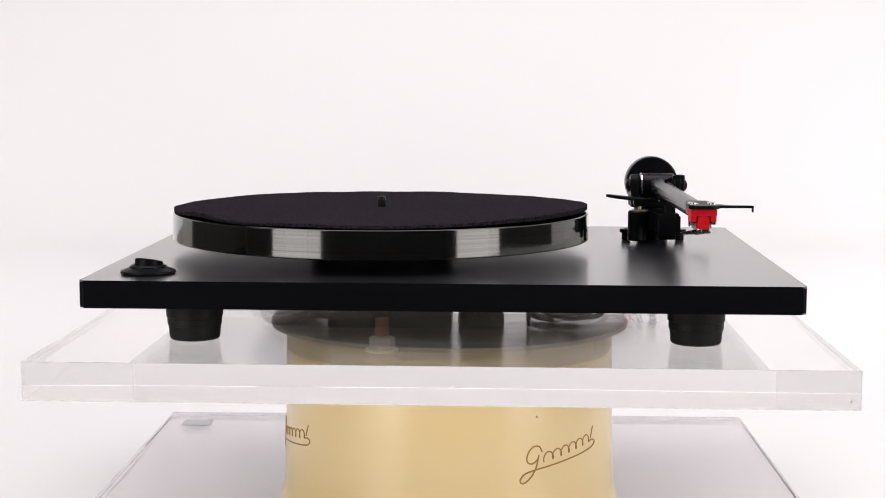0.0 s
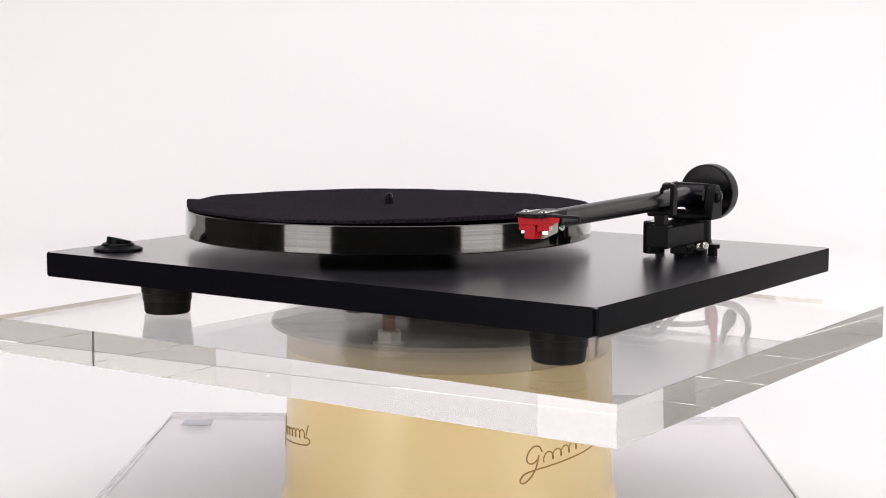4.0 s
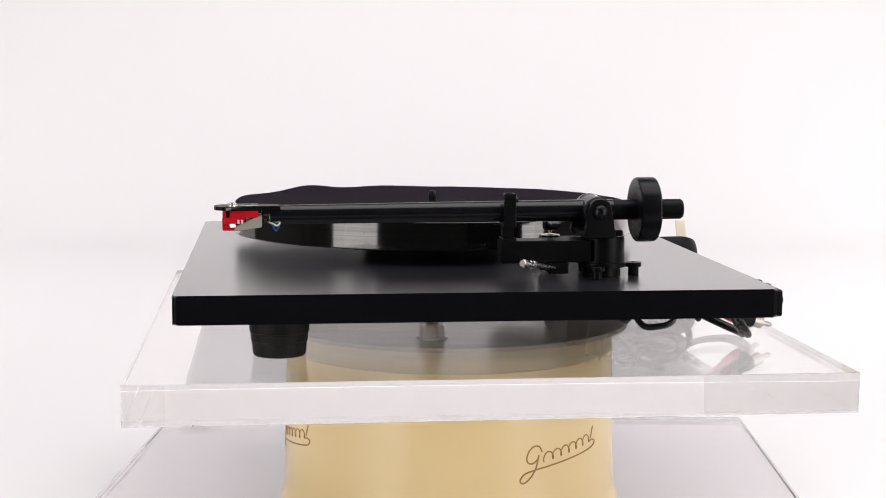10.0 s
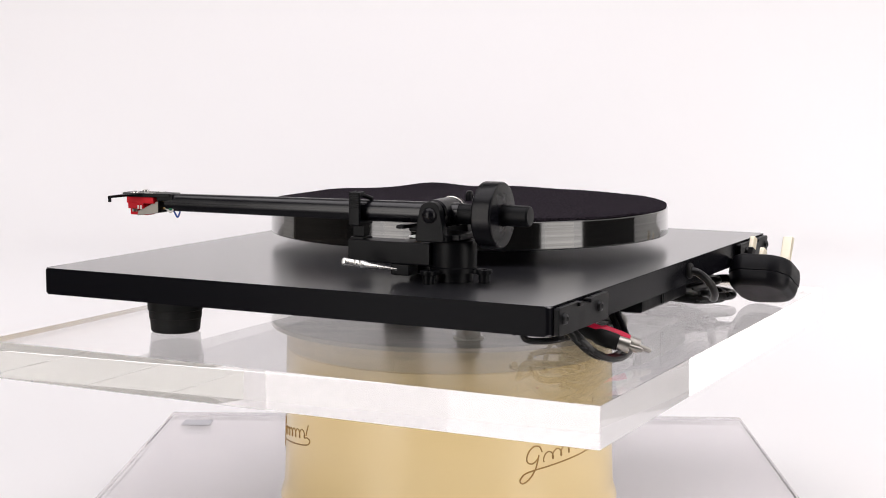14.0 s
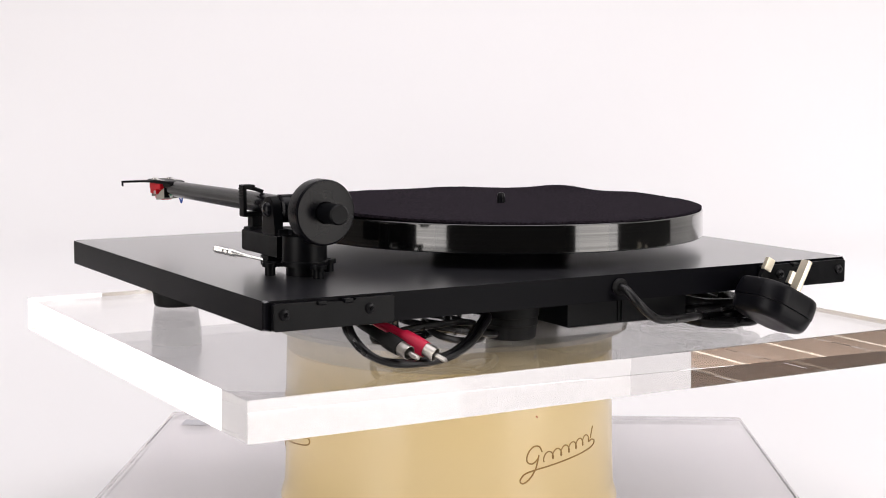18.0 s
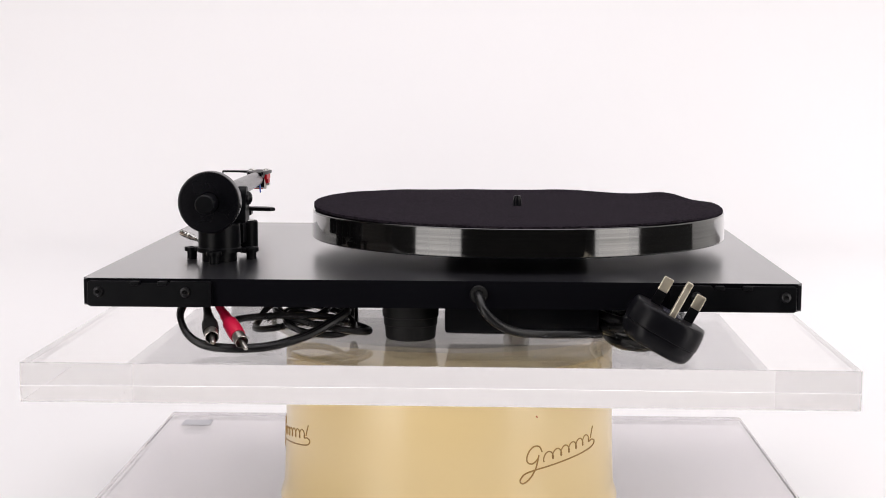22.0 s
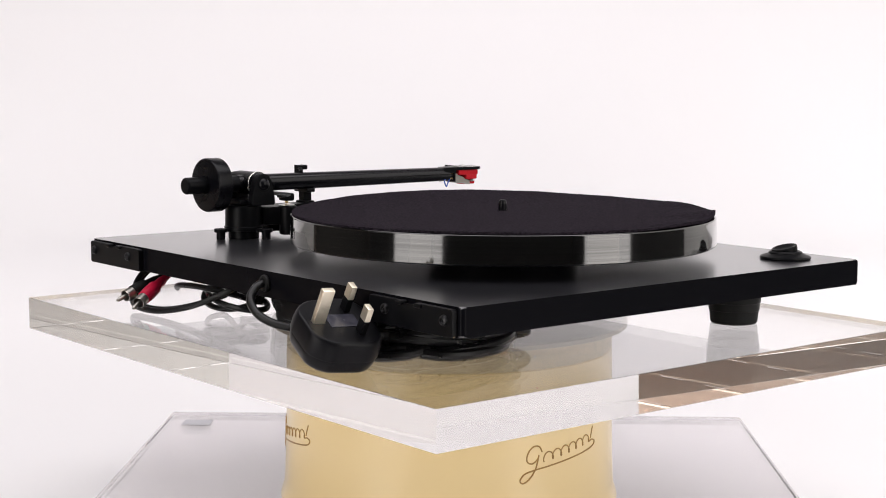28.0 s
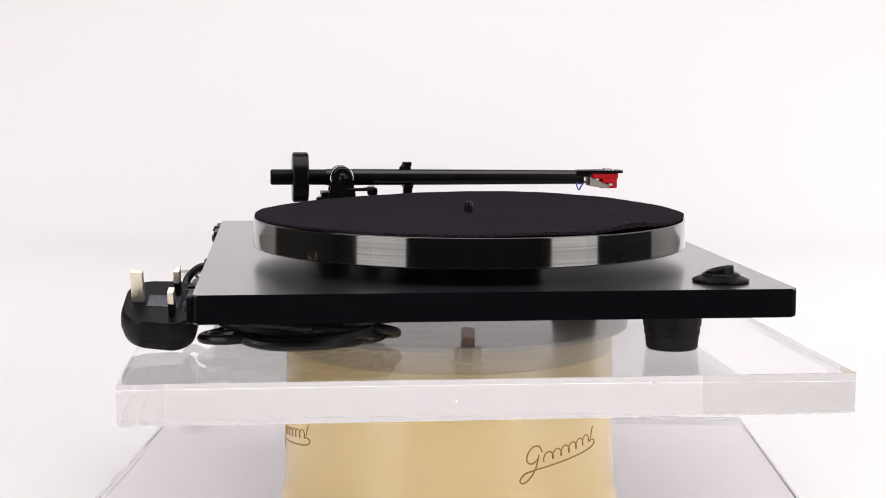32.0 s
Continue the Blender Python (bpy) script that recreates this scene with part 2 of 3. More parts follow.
def rope(points, radius, steps=8, sides=10, flat=1.0, bm=None, m=None, taper=None):
    """A round or oval cord swept along a smooth line; flat squeezes its height."""
    own = bmesh.new()
    path = smooth_path(points, steps)
    rings = []
    for i, p in enumerate(path):
        way = (path[min(i + 1, len(path) - 1)] - path[max(i - 1, 0)]).normalized()
        side = way.cross(Vector((0, 0, 1)))
        if side.length < 1e-3:
            side = way.cross(Vector((0, 1, 0)))
        side.normalize()
        up = side.cross(way)
        r = radius if taper is None else radius * (taper[0] + (taper[1] - taper[0]) * i / (len(path) - 1))
        rings.append([own.verts.new(p + r * (side * math.cos(2 * math.pi * k / sides) + up * flat * math.sin(2 * math.pi * k / sides))) for k in range(sides)])
    for a, b in zip(rings, rings[1:]):
        for k in range(sides):
            own.faces.new((a[k], a[(k + 1) % sides], b[(k + 1) % sides], b[k]))
    own.faces.new(rings[0][::-1])
    own.faces.new(rings[-1])
    return merged(own, m, bm)


def round_rect(x0, x1, y0, y1, r, n=6):
    out = []
    for cx, cy, a0 in ((x1 - r, y1 - r, 0), (x0 + r, y1 - r, 90), (x0 + r, y0 + r, 180), (x1 - r, y0 + r, 270)):
        out += [(cx + r * math.cos(radians(a0 + 90 * i / n)), cy + r * math.sin(radians(a0 + 90 * i / n))) for i in range(n + 1)]
    return out


def along(p, q):
    """A matrix that puts z on the way from p to q, with its origin at p."""
    p, q = Vector(p), Vector(q)
    return Matrix.Translation(p) @ (q - p).to_track_quat("Z", "Y").to_matrix().to_4x4()


# ---- the studio ----
BAY_SKEW = 33.0


def build_studio():
    # white paper sweep: a narrow tongue over the table, then the wide curve and upright part
    narrow, broad, wide, y1, radius, top, thick = 0.56, 1.36, 2.20, 1.83, 0.52, 1.60, 0.003
    line = [(-0.50, SWEEP, narrow), (0.4, SWEEP, narrow), (0.70, SWEEP, narrow), (0.73, SWEEP, broad), (1.4, SWEEP, broad), (y1 - 0.03, SWEEP, broad), (y1, SWEEP, wide)]
    line += [(y1 + radius * math.sin(radians(a)), SWEEP + radius - radius * math.cos(radians(a)), wide) for a in range(6, 91, 6)]
    line.append((y1 + radius, top, wide))
    bm = bmesh.new()
    rows = []
    for i, (y, z, half) in enumerate(line):
        a, b = line[max(i - 1, 0)], line[min(i + 1, len(line) - 1)]
        way = Vector((b[0] - a[0], b[1] - a[1])).normalized()
        rows.append([bm.verts.new((s, y + o * way.y * thick, z - o * way.x * thick)) for s, o in ((-half, 0), (half, 0), (half, 1), (-half, 1))])
    for a, b in zip(rows, rows[1:]):
        for k in range(4):
            bm.faces.new((a[k], a[(k + 1) % 4], b[(k + 1) % 4], b[k]))
    bm.faces.new(rows[0][::-1])
    bm.faces.new(rows[-1])
    tagged(part("backdrop", bm, PAPER, sharp=60), "seamless white paper sweep under and behind the stand", "backdrop", kind="structure")
    # white table under the stand, a second one under the paper
    for half, y0, y1, top, words in ((0.55, -0.49, 0.72, SWEEP - 0.0035, "plain white table under the display stand"), (1.34, 0.724, 1.74, SWEEP - 0.0035, "plain white table under the paper sweep")):
        table = thing("table", (0, (y0 + y1) / 2, -0.75), words, "table")
        part("tabletop", block(-half, half, y0, y1, top - 0.03, top, 0.0005, segments=1), PAPER, table)
        for x in (-half + 0.06, half - 0.06):
            for y in (y0 + 0.30 * (half > 1) + 0.06, y1 - 0.06):
                part("leg", block(x - 0.03, x + 0.03, y - 0.03, y + 0.03, -0.75, top - 0.0302, 0.003), PAPER, table)
    # room round it; a wide opening in the west wall leads to a low bay under a loft
    W, X, Y0, Y1, T, F = -2.6, 2.4, -3.6, 2.42, 2.6, -0.75
    B, LOFT, GAP0, GAP1, HEAD, BAY0, BAY1 = -7.6, 1.13, -0.85, 1.36, 0.90, -1.8, 3.9
    for name, b, mat, words in (
            ("wall_south", (W - 0.1, X, Y0 - 0.1, Y0, F, T), STUDIO, "plain grey studio wall"),
            ("wall_north", (W - 0.1, X, Y1, Y1 + 0.1, F, T), PALE_WALL, "plain pale studio wall"),
            ("wall_east", (X, X + 0.1, Y0 - 0.1, Y1 + 0.1, F, T), STUDIO, "plain grey studio wall"),
            ("wall_west_1", (W - 0.1, W, Y0, GAP0, F, T), STUDIO, "plain grey studio wall"),
            ("wall_west_2", (W - 0.1, W, GAP1, Y1, F, T), STUDIO, "plain grey studio wall"),
            ("wall_west_3", (W - 0.1, W, GAP0, GAP1, HEAD, T), STUDIO, "plain grey wall over a wide opening"),
            ("wall_bay_west", (B - 0.1, B, BAY0 - 0.1, BAY1 + 0.1, F, LOFT), STUDIO, "plain grey wall of the side bay"),
            ("wall_bay_south", (B, W - 0.1, BAY0 - 0.1, BAY0, F, LOFT), STUDIO, "plain grey wall of the side bay"),
            ("wall_bay_north", (B, W - 0.1, BAY1, BAY1 + 0.1, F, LOFT), TAN_WALL, "brown mottled wall of the side bay"),
            ("wall_bay_east", (W - 0.1, W, Y1 + 0.1, BAY1, F, LOFT), TAN_WALL, "brown mottled wall of the side bay"),
            ("ceiling", (W - 0.1, X + 0.1, Y0 - 0.1, Y1 + 0.1, T, T + 0.1), STUDIO, "plain grey studio ceiling")):
        tagged(part(name, block(*b), mat), words, name.split("_")[0], kind="structure")
    # unseen boards added as reflectors, so the plate's edges look pale
    tagged(part("reflector_board", block(W + 0.002, W + 0.02, GAP1 + 0.004, Y1 - 0.002, F, T - 0.01, 0.004), WHITE_WALL), "added white reflector board on the side wall, out of view", "wall panel", kind="structure")
    tagged(part("reflector_board", block(W + 0.002, W + 0.02, -3.4, -2.30, F, T - 0.01, 0.004), CREAM_WALL), "added cream reflector board on the side wall, out of view", "wall panel", kind="structure")
    tagged(part("reflector_board", block(X - 0.02, X - 0.002, -2.7, -1.46, F, T - 0.01, 0.004), CREAM_WALL), "added cream reflector board on the side wall, out of view", "wall panel", kind="structure")
    # added white boards low and high on both side walls; the rim mirrors the dark wall between
    for x0, x1, ya, yb in ((X - 0.02, X - 0.002, -1.456, 0.596), (W + 0.002, W + 0.02, -2.296, GAP0 - 0.05)):
        for z0, z1 in ((F, -0.16), (0.34, T - 0.01)):
            tagged(part("reflector_board", block(x0, x1, ya, yb, z0, z1, 0.004), WHITE_WALL), "added white reflector board on the side wall, out of view", "wall panel", kind="structure")
    tagged(part("reflector_board", block(X - 0.02, X - 0.002, 0.6, Y1 - 0.002, F, T - 0.01, 0.004), WHITE_WALL), "added white reflector board on the side wall, out of view", "wall panel", kind="structure")
    floor = tagged(part("floor", block(W - 0.1, X + 0.1, Y0 - 0.1, Y1 + 0.1, F - 0.1, F - 0.006), GROUT), "pale tiled studio floor with light joints", "floor", kind="structure")
    bay_floor = tagged(part("floor", block(B - 0.1, W - 0.104, BAY0 - 0.1, BAY1 + 0.1, F - 0.1, F - 0.001), GROUT), "brown boarded floor of the side bay with pale joints", "floor", kind="structure")
    size = 0.40
    me = None
    nx, ny = int((X - W) / size), int((Y1 - Y0) / size)
    for i in range(nx + 1):
        for j in range(ny + 1):
            cx, cy = W + size * (i + 0.5), Y0 + size * (j + 0.5)
            if cx > X or cy > Y1:
                continue
            if me is None:
                first = part("tile", block(-size / 2 + 0.006, size / 2 - 0.006, -size / 2 + 0.006, size / 2 - 0.006, -0.01, 0, 0.002, segments=1), PALE_TILE)
                me = first.data
                tile = first
            else:
                tile = new("tile", me)
            tile.parent = floor
            tile.location = (cx, cy, F)
    # long boards in the bay, laid askew, and the loft's boarded underside above them
    wide, deep, long = 0.385, 0.50, 5.0
    flat_me = None
    boards = block(B - 0.1, W - 0.104, BAY0 - 0.1, BAY1 + 0.1, LOFT, LOFT + 0.1)
    for i in range(-4, 5):
        for step, shift, up in ((wide, -0.445, False), (deep, -0.258, True)):
            u = (i + shift) * step
            place = pose(-5.0, 1.2, LOFT if up else F, 0, 0, BAY_SKEW) @ pose(u, 0, 0)
            if up:
                block(-deep / 2 + 0.015, deep / 2 - 0.015, -long / 2, long / 2, -0.0012, -0.0004, 0.0002, place, segments=1, bm=boards)
                continue
            if flat_me is None:
                plank = part("floor_board", block(-wide / 2 + 0.013, wide / 2 - 0.013, -long / 2, long / 2, -0.004, 0, 0.001, segments=1), BROWN_BOARD)
                flat_me = plank.data
            else:
                plank = new("floor_board", flat_me)
            plank.parent = bay_floor
            plank.matrix_basis = place
    loft = tagged(part("ceiling_bay", boards, GROUT), "low boarded brown ceiling of the side bay with pale joints", "ceiling", kind="structure")
    loft.data.materials.append(BROWN_BOARD)
    for p in loft.data.polygons:
        p.material_index = 1 if p.center.z < LOFT - 0.0002 else 0


build_studio()

# ---- the display stand ----
def build_stand():
    drum = thing("display_stand", (0, 0, SWEEP), "cream enamelled drum on a square clear acrylic base plate", "display stand")
    turn = Matrix.Rotation(radians(-1.2), 4, "Z")
    base = part("base_plate", prism(round_rect(-0.26, 0.26, -0.26, 0.266, 0.003, 3), SWEEP + 0.0004, BASE_TOP, 0.0008, turn, 1), ACRYLIC_BASE, drum, "square clear acrylic base plate")
    base.visible_shadow = False
    base.data.materials.append(ACRYLIC)
    for p in base.data.polygons:
        p.material_index = 1 if abs(p.normal.z) < 0.5 else 0
    part("sticker", block(-0.2415, -0.2165, 0.212, 0.232, BASE_TOP + 0.0002, BASE_TOP + 0.0006, 0.0, turn), PALE_STICKER, base, "small grey rectangular sticker")
    r0 = 0.1205
    part("body", lathe([(0, BASE_TOP + 0.0012), (0.119, BASE_TOP + 0.0012), (0.1232, BASE_TOP + 0.0016), (0.1242, BASE_TOP + 0.0035), (0.1236, BASE_TOP + 0.0065),
                        (0.1220, BASE_TOP + 0.011), (0.1212, BASE_TOP + 0.016), (r0, 0.045), (0.1196, 0.085), (0.1191, 0.1052), (0.1185, 0.1058), (0, 0.1058)], segments=128), CREAM, drum)
    # separate top band of the drum that carries the painted shade
    part("collar", lathe([(0, 0.1059), (0.1187, 0.1059), (0.1189, 0.1061), (0.1188, 0.1205), (0.1180, 0.1214), (0, 0.1214)], segments=128), DRUM_SHADED, drum, "streaked top band of the drum, darkened for shade under the platform")
    part("foot_ring", lathe([(0.112, BASE_TOP + 0.0001), (0.1235, BASE_TOP + 0.0001), (0.1235, BASE_TOP + 0.0011), (0.112, BASE_TOP + 0.0011), (0.112, BASE_TOP + 0.0001)], segments=96), RUBBER, drum, "thin black rubber ring")
    disc = part("top_disc", lathe([(0, 0.1216), (0.1296, 0.1216), (0.1300, 0.1219), (0.1300, 0.1246), (0.1297, 0.1249), (0, 0.1249)], segments=128), DRUM_TOP, drum, "dark worn metal turning disc with scratches")
    # rim and underside take the painted-in shade, the top keeps the metal's own tone
    disc.data.materials.append(DISC_EDGE_SHADED)
    for p in disc.data.polygons:
        p.material_index = 0 if p.normal.z > 0.9 else 1

    def on_drum(angle, z, lift=0.0):
        r = 0.1205 + (z - 0.045) * (-0.0011 / 0.04) + lift
        a = radians(angle - 90)
        return (r * math.cos(a), r * math.sin(a), z)

    def script(turn):
        """A flowing mark of plain strokes: a big loop, a row of small loops, an underline."""
        def stroke(line, r=0.00055, steps=8):
            return rope([on_drum(24.6 + 0.805 * (a - 26) + turn, z, 0.0001) for a, z in line], r, steps, 6)
        bars = [stroke([(36.2, 0.0695), (34.8, 0.0735), (31.8, 0.0735), (29.4, 0.069), (29.2, 0.064), (31.5, 0.0622), (34.0, 0.065), (34.6, 0.0675),
                        (33.2, 0.059), (30.5, 0.0525), (27.4, 0.0495), (26.0, 0.0515), (27.8, 0.0555), (32.0, 0.0575), (40, 0.0592), (50, 0.0612),
                        (60, 0.0632), (66.5, 0.0652), (68.6, 0.0683), (66.4, 0.0700), (64.0, 0.0690)])]
        loops = [k / 10 for k in range(63)]
        bars.append(stroke([(37.2 + 4.45 * k - 1.15 * math.sin(2 * math.pi * k), 0.0655 + 0.0011 * k - 0.0030 * math.cos(2 * math.pi * k)) for k in loops], 0.0005, 3))
        bars.append(stroke([(67.2, 0.0792), (66.2, 0.0755), (65.4, 0.0712)]))
        return bars

    for turn in (-1.2, -112.5):
        for bar in script(turn):
            part("script_mark", bar, INK, drum, "brown-gold painted script stroke")
    fleck = on_drum(29.3, 0.0945, 0.0)
    part("fleck", rope([fleck, on_drum(29.9, 0.0934)], 0.0005, 2, 6), RED_INK, drum, "small red paint fleck")
    part("scuff", rope([on_drum(28.5, 0.1150), on_drum(29.0, 0.1144)], 0.0007, 2, 6), STICKER, drum, "small dark scuff")

    platform = thing("turning_platform", (0, 0, PLATE_BOTTOM), "thick clear acrylic turning platform with polished scuffed edges", "display platform")
    plate = part("plate", prism([(-0.2512, -0.2132), (0.2518, -0.2132), (0.2518, 0.2145), (-0.2512, 0.2145)], PLATE_BOTTOM, PLATE_TOP, 0.00015, segments=1), ACRYLIC, platform)
    plate.visible_shadow = False
    plate.data.materials.append(ACRYLIC_EDGE)
    for p in plate.data.polygons:
        p.material_index = 1 if abs(p.normal.z) < 0.5 else 0
    for x, y, z, r in ((0.2519, -0.1735, 0.1256, 0.0007), (-0.2513, -0.0917, 0.1446, 0.0005), (-0.2513, 0.0229, 0.1367, 0.0004), (0.0086, -0.2133, 0.1365, 0.0004), (0.0100, -0.2133, 0.1372, 0.0003)):
        bm = bmesh.new()
        bmesh.ops.create_icosphere(bm, subdivisions=1, radius=r)
        part("speck", merged(bm, pose(x, y, z), None), STICKER, platform, "tiny dark scuff")
    return platform


# ---- the record player ----
SPINDLE = (-0.0491, -0.0079)
PIVOT = (0.1566, 0.0735, 0.2374)


def build_plinth(deck):
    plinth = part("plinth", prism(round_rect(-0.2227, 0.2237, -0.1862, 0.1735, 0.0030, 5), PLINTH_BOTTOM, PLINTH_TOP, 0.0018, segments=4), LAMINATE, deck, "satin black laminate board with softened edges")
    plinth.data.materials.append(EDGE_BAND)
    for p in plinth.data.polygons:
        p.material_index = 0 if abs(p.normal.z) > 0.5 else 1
    for x, y in ((-0.163, -0.1250), (0.1646, -0.1246), (0.0217, 0.1167)):
        z = PLATE_TOP + 0.0002
        prof = [(0, z + 0.0001), (0.0154, z + 0.0001), (0.0164, z + 0.0012), (0.0171, z + 0.0090), (0.0172, z + 0.0093), (0.0177, z + 0.0096), (0.0178, z + 0.0147), (0.0185, z + 0.0151), (0.0188, z + 0.0275), (0.0183, z + 0.0286), (0, z + 0.0287)]
        part("foot", lathe(prof, pose(x, y, 0), 48), RUBBER, deck, "stepped black rubber foot")
    # hinge brackets on the back edge
    for s, x0 in ((1, 0.2197), (-1, -0.2187)):
        outline = [(x0, 0.1788), (x0 - s * 0.0015, 0.1778), (x0 - s * 0.0765, 0.1778), (x0 - s * 0.0775, 0.1788), (x0 - s * 0.0775, 0.1930), (x0 - s * 0.0765, 0.1940),
                   (x0 - s * 0.0520, 0.1940), (x0 - s * 0.0515, 0.1922), (x0 - s * 0.0285, 0.1922), (x0 - s * 0.0280, 0.1940), (x0 - s * 0.0015, 0.1940), (x0, 0.1930)]
        b = part("hinge_bracket", prism(outline, 0.0, 0.0036, 0.0005, Matrix(((1, 0, 0, 0), (0, 0, 1, 0.1737), (0, 1, 0, 0), (0, 0, 0, 1)))), PLASTIC, deck, "flat black hinge bracket")
        for off in (0.0068, 0.0612):
            part("screw", lathe([(0, 0.0022), (0.0008, 0.0012), (0.0016, 0.0022), (0.0029, 0.0016), (0.0033, 0.0)], along((x0 - s * off, 0.1773, 0.1873), (x0 - s * off, 0.2, 0.1873)), 20), STEEL_DARK, b, "dark screw head")
        for off in (0.030, 0.047):
            part("hinge_tab", block(x0 - s * off - 0.003, x0 - s * off + 0.003, 0.1738, 0.1790, 0.1915, 0.1941, 0.0008), PLASTIC, b)
    # motor cover and bearing under the board
    part("motor_cover", prism([(-0.100, 0.088), (-0.002, 0.088), (-0.002, 0.1478), (-0.100, 0.1478)], 0.1575, PLINTH_BOTTOM, 0.003), PLASTIC, deck, "black motor cover under the board")
    for x in (-0.0455, -0.0425):
        part("rib", block(x - 0.0005, x + 0.0005, 0.1479, 0.1489, 0.160, 0.1775), PLASTIC, deck)
    bx, by = SPINDLE
    part("bearing_nut", lathe([(0, 0.1672), (0.0080, 0.1672), (0.0096, 0.1680), (0.0096, 0.1760), (0.0086, 0.1766), (0, 0.1766)], pose(bx, by, 0, 0, 0, 12), 6), ZINC, deck, "hexagonal pale zinc bearing nut", sharp=20)
    part("washer", lathe([(0, 0.1766), (0.0122, 0.1766), (0.0124, 0.1779), (0, 0.1779)], pose(bx, by, 0), 32), ZINC, deck, "pale zinc washer")
    part("bearing_shaft", lathe([(0, 0.1535)] + [(0.0052 - 0.0005 * (k % 2), 0.1540 + 0.00055 * k) for k in range(24)] + [(0, 0.1674)], pose(bx, by, 0), 20), COPPER, deck, "coppery threaded bearing shaft")


def build_platter(deck):
    bx, by = SPINDLE
    m = pose(bx, by, 0)
    lip = [(0.14825 + 0.0011 * math.cos(radians(a)), 0.2236 + 0.0011 * math.sin(radians(a))) for a in range(0, 91, 15)]
    platter = part("platter", lathe([(0, 0.2052), (0.1472, 0.2052), (0.1490, 0.2054), (0.1496, 0.2058), (0.14980, 0.2064), (0.14935, 0.2233)] + lip + [(0.1478, 0.2247), (0, 0.2247)], m, 192), RIM, deck, "gloss black turned platter", sharp=24)
    platter.data.materials.append(PLASTIC)
    for p in platter.data.polygons:
        p.material_index = 1 if p.normal.z < -0.5 else 0
    part("sub_platter", lathe([(0, 0.1965), (0.050, 0.1965), (0.052, 0.1985), (0.052, 0.2045), (0.050, 0.2050), (0, 0.2050)], m, 64), PLASTIC, deck)
    part("spindle", lathe([(0.0031, 0.2248), (0.0031, 0.2312), (0.0029, 0.2318), (0.0024, 0.2338), (0.0012, 0.2344), (0, 0.2345)], m, 24), ARM_PAINT, deck, "short black spindle")


def build_mat():
    """Felt mat with one stretch of its edge lifted in a wave."""
    bx, by = SPINDLE
    bm = bmesh.new()
    nr, na = 26, 160
    tops, lows = [], []
    for k in range(nr + 1):
        r = 0.0035 + (0.1484 - 0.0035) * k / nr
        row_t, row_l = [], []
        for i in range(na):
            a = 2 * math.pi * i / na
            off = (math.degrees(a) + 142 + 180) % 360 - 180
            edge = max(0.0, (r - 0.105) / 0.042) ** 1.6
            side = (math.degrees(a) + 22 + 180) % 360 - 180
            lift = edge * (0.0038 * math.exp(-(off / 9.5) ** 2) + 0.0014 * math.exp(-((off - 34) / 13) ** 2) + 0.0012 * math.exp(-((off + 27) / 12) ** 2))
            lift += 0.0040 * max(0.0, (r - 0.05) / 0.097) ** 1.5 * math.exp(-(side / 48) ** 2)
            lift += edge * 0.0005 * noise.noise(Vector((math.cos(a) * 5, math.sin(a) * 5, 1.7)))
            rr = r + (0.0002 * noise.noise(Vector((math.cos(a) * 14, math.sin(a) * 14, 0))) if k == nr else 0)
            x, y = bx + rr * math.cos(a), by + rr * math.sin(a)
            fine = 0.00016 * noise.noise(Vector((x * 320, y * 320, 0)))
            row_t.append(bm.verts.new((x, y, 0.2267 + lift + fine - (0.0004 if k == nr else 0))))
            row_l.append(bm.verts.new((x, y, 0.2250 + 0.55 * lift)))
        tops.append(row_t)
        lows.append(row_l)
    for k in range(nr):
        for i in range(na):
            j = (i + 1) % na
            bm.faces.new((tops[k][i], tops[k][j], tops[k + 1][j], tops[k + 1][i]))
            bm.faces.new((lows[k][i], lows[k + 1][i], lows[k + 1][j], lows[k][j]))
    for i in range(na):
        j = (i + 1) % na
        bm.faces.new((tops[nr][i], tops[nr][j], lows[nr][j], lows[nr][i]))
        bm.faces.new((tops[0][i], lows[0][i], lows[0][j], tops[0][j]))
    return tagged(part("felt_mat", bm, FELT, at=(0, 0, 0.2250), sharp=70), "dark charcoal felt mat with a wavy lifted edge on the platter", "turntable mat")


def build_switch(deck):
    m = pose(-0.1877, -0.1488, 0)
    z = PLINTH_TOP
    sw = part("power_switch", lathe([(0, z + 0.0001), (0.0172, z + 0.0001), (0.0176, z + 0.0010), (0.0172, z + 0.0020), (0.0118, z + 0.0040), (0.0116, z + 0.0048), (0.0104, z + 0.0056), (0, z + 0.0056)], m, 64), PLASTIC, deck, "round black rocker power switch")
    tilt = pose(-0.1877, -0.1488, z + 0.0034, 0, 0, -113) @ pose(0, 0, 0, 0, -14, 0)
    bm = lathe([(0, 0.0034), (0.0045, 0.0036), (0.0072, 0.0046), (0.0082, 0.0052), (0.0088, 0.0049), (0.0090, 0.0042), (0.0086, 0.0), (0, 0.0)], tilt, 40)
    part("button", bm, PLASTIC, sw, "tilted dished black rocker button", sharp=60)


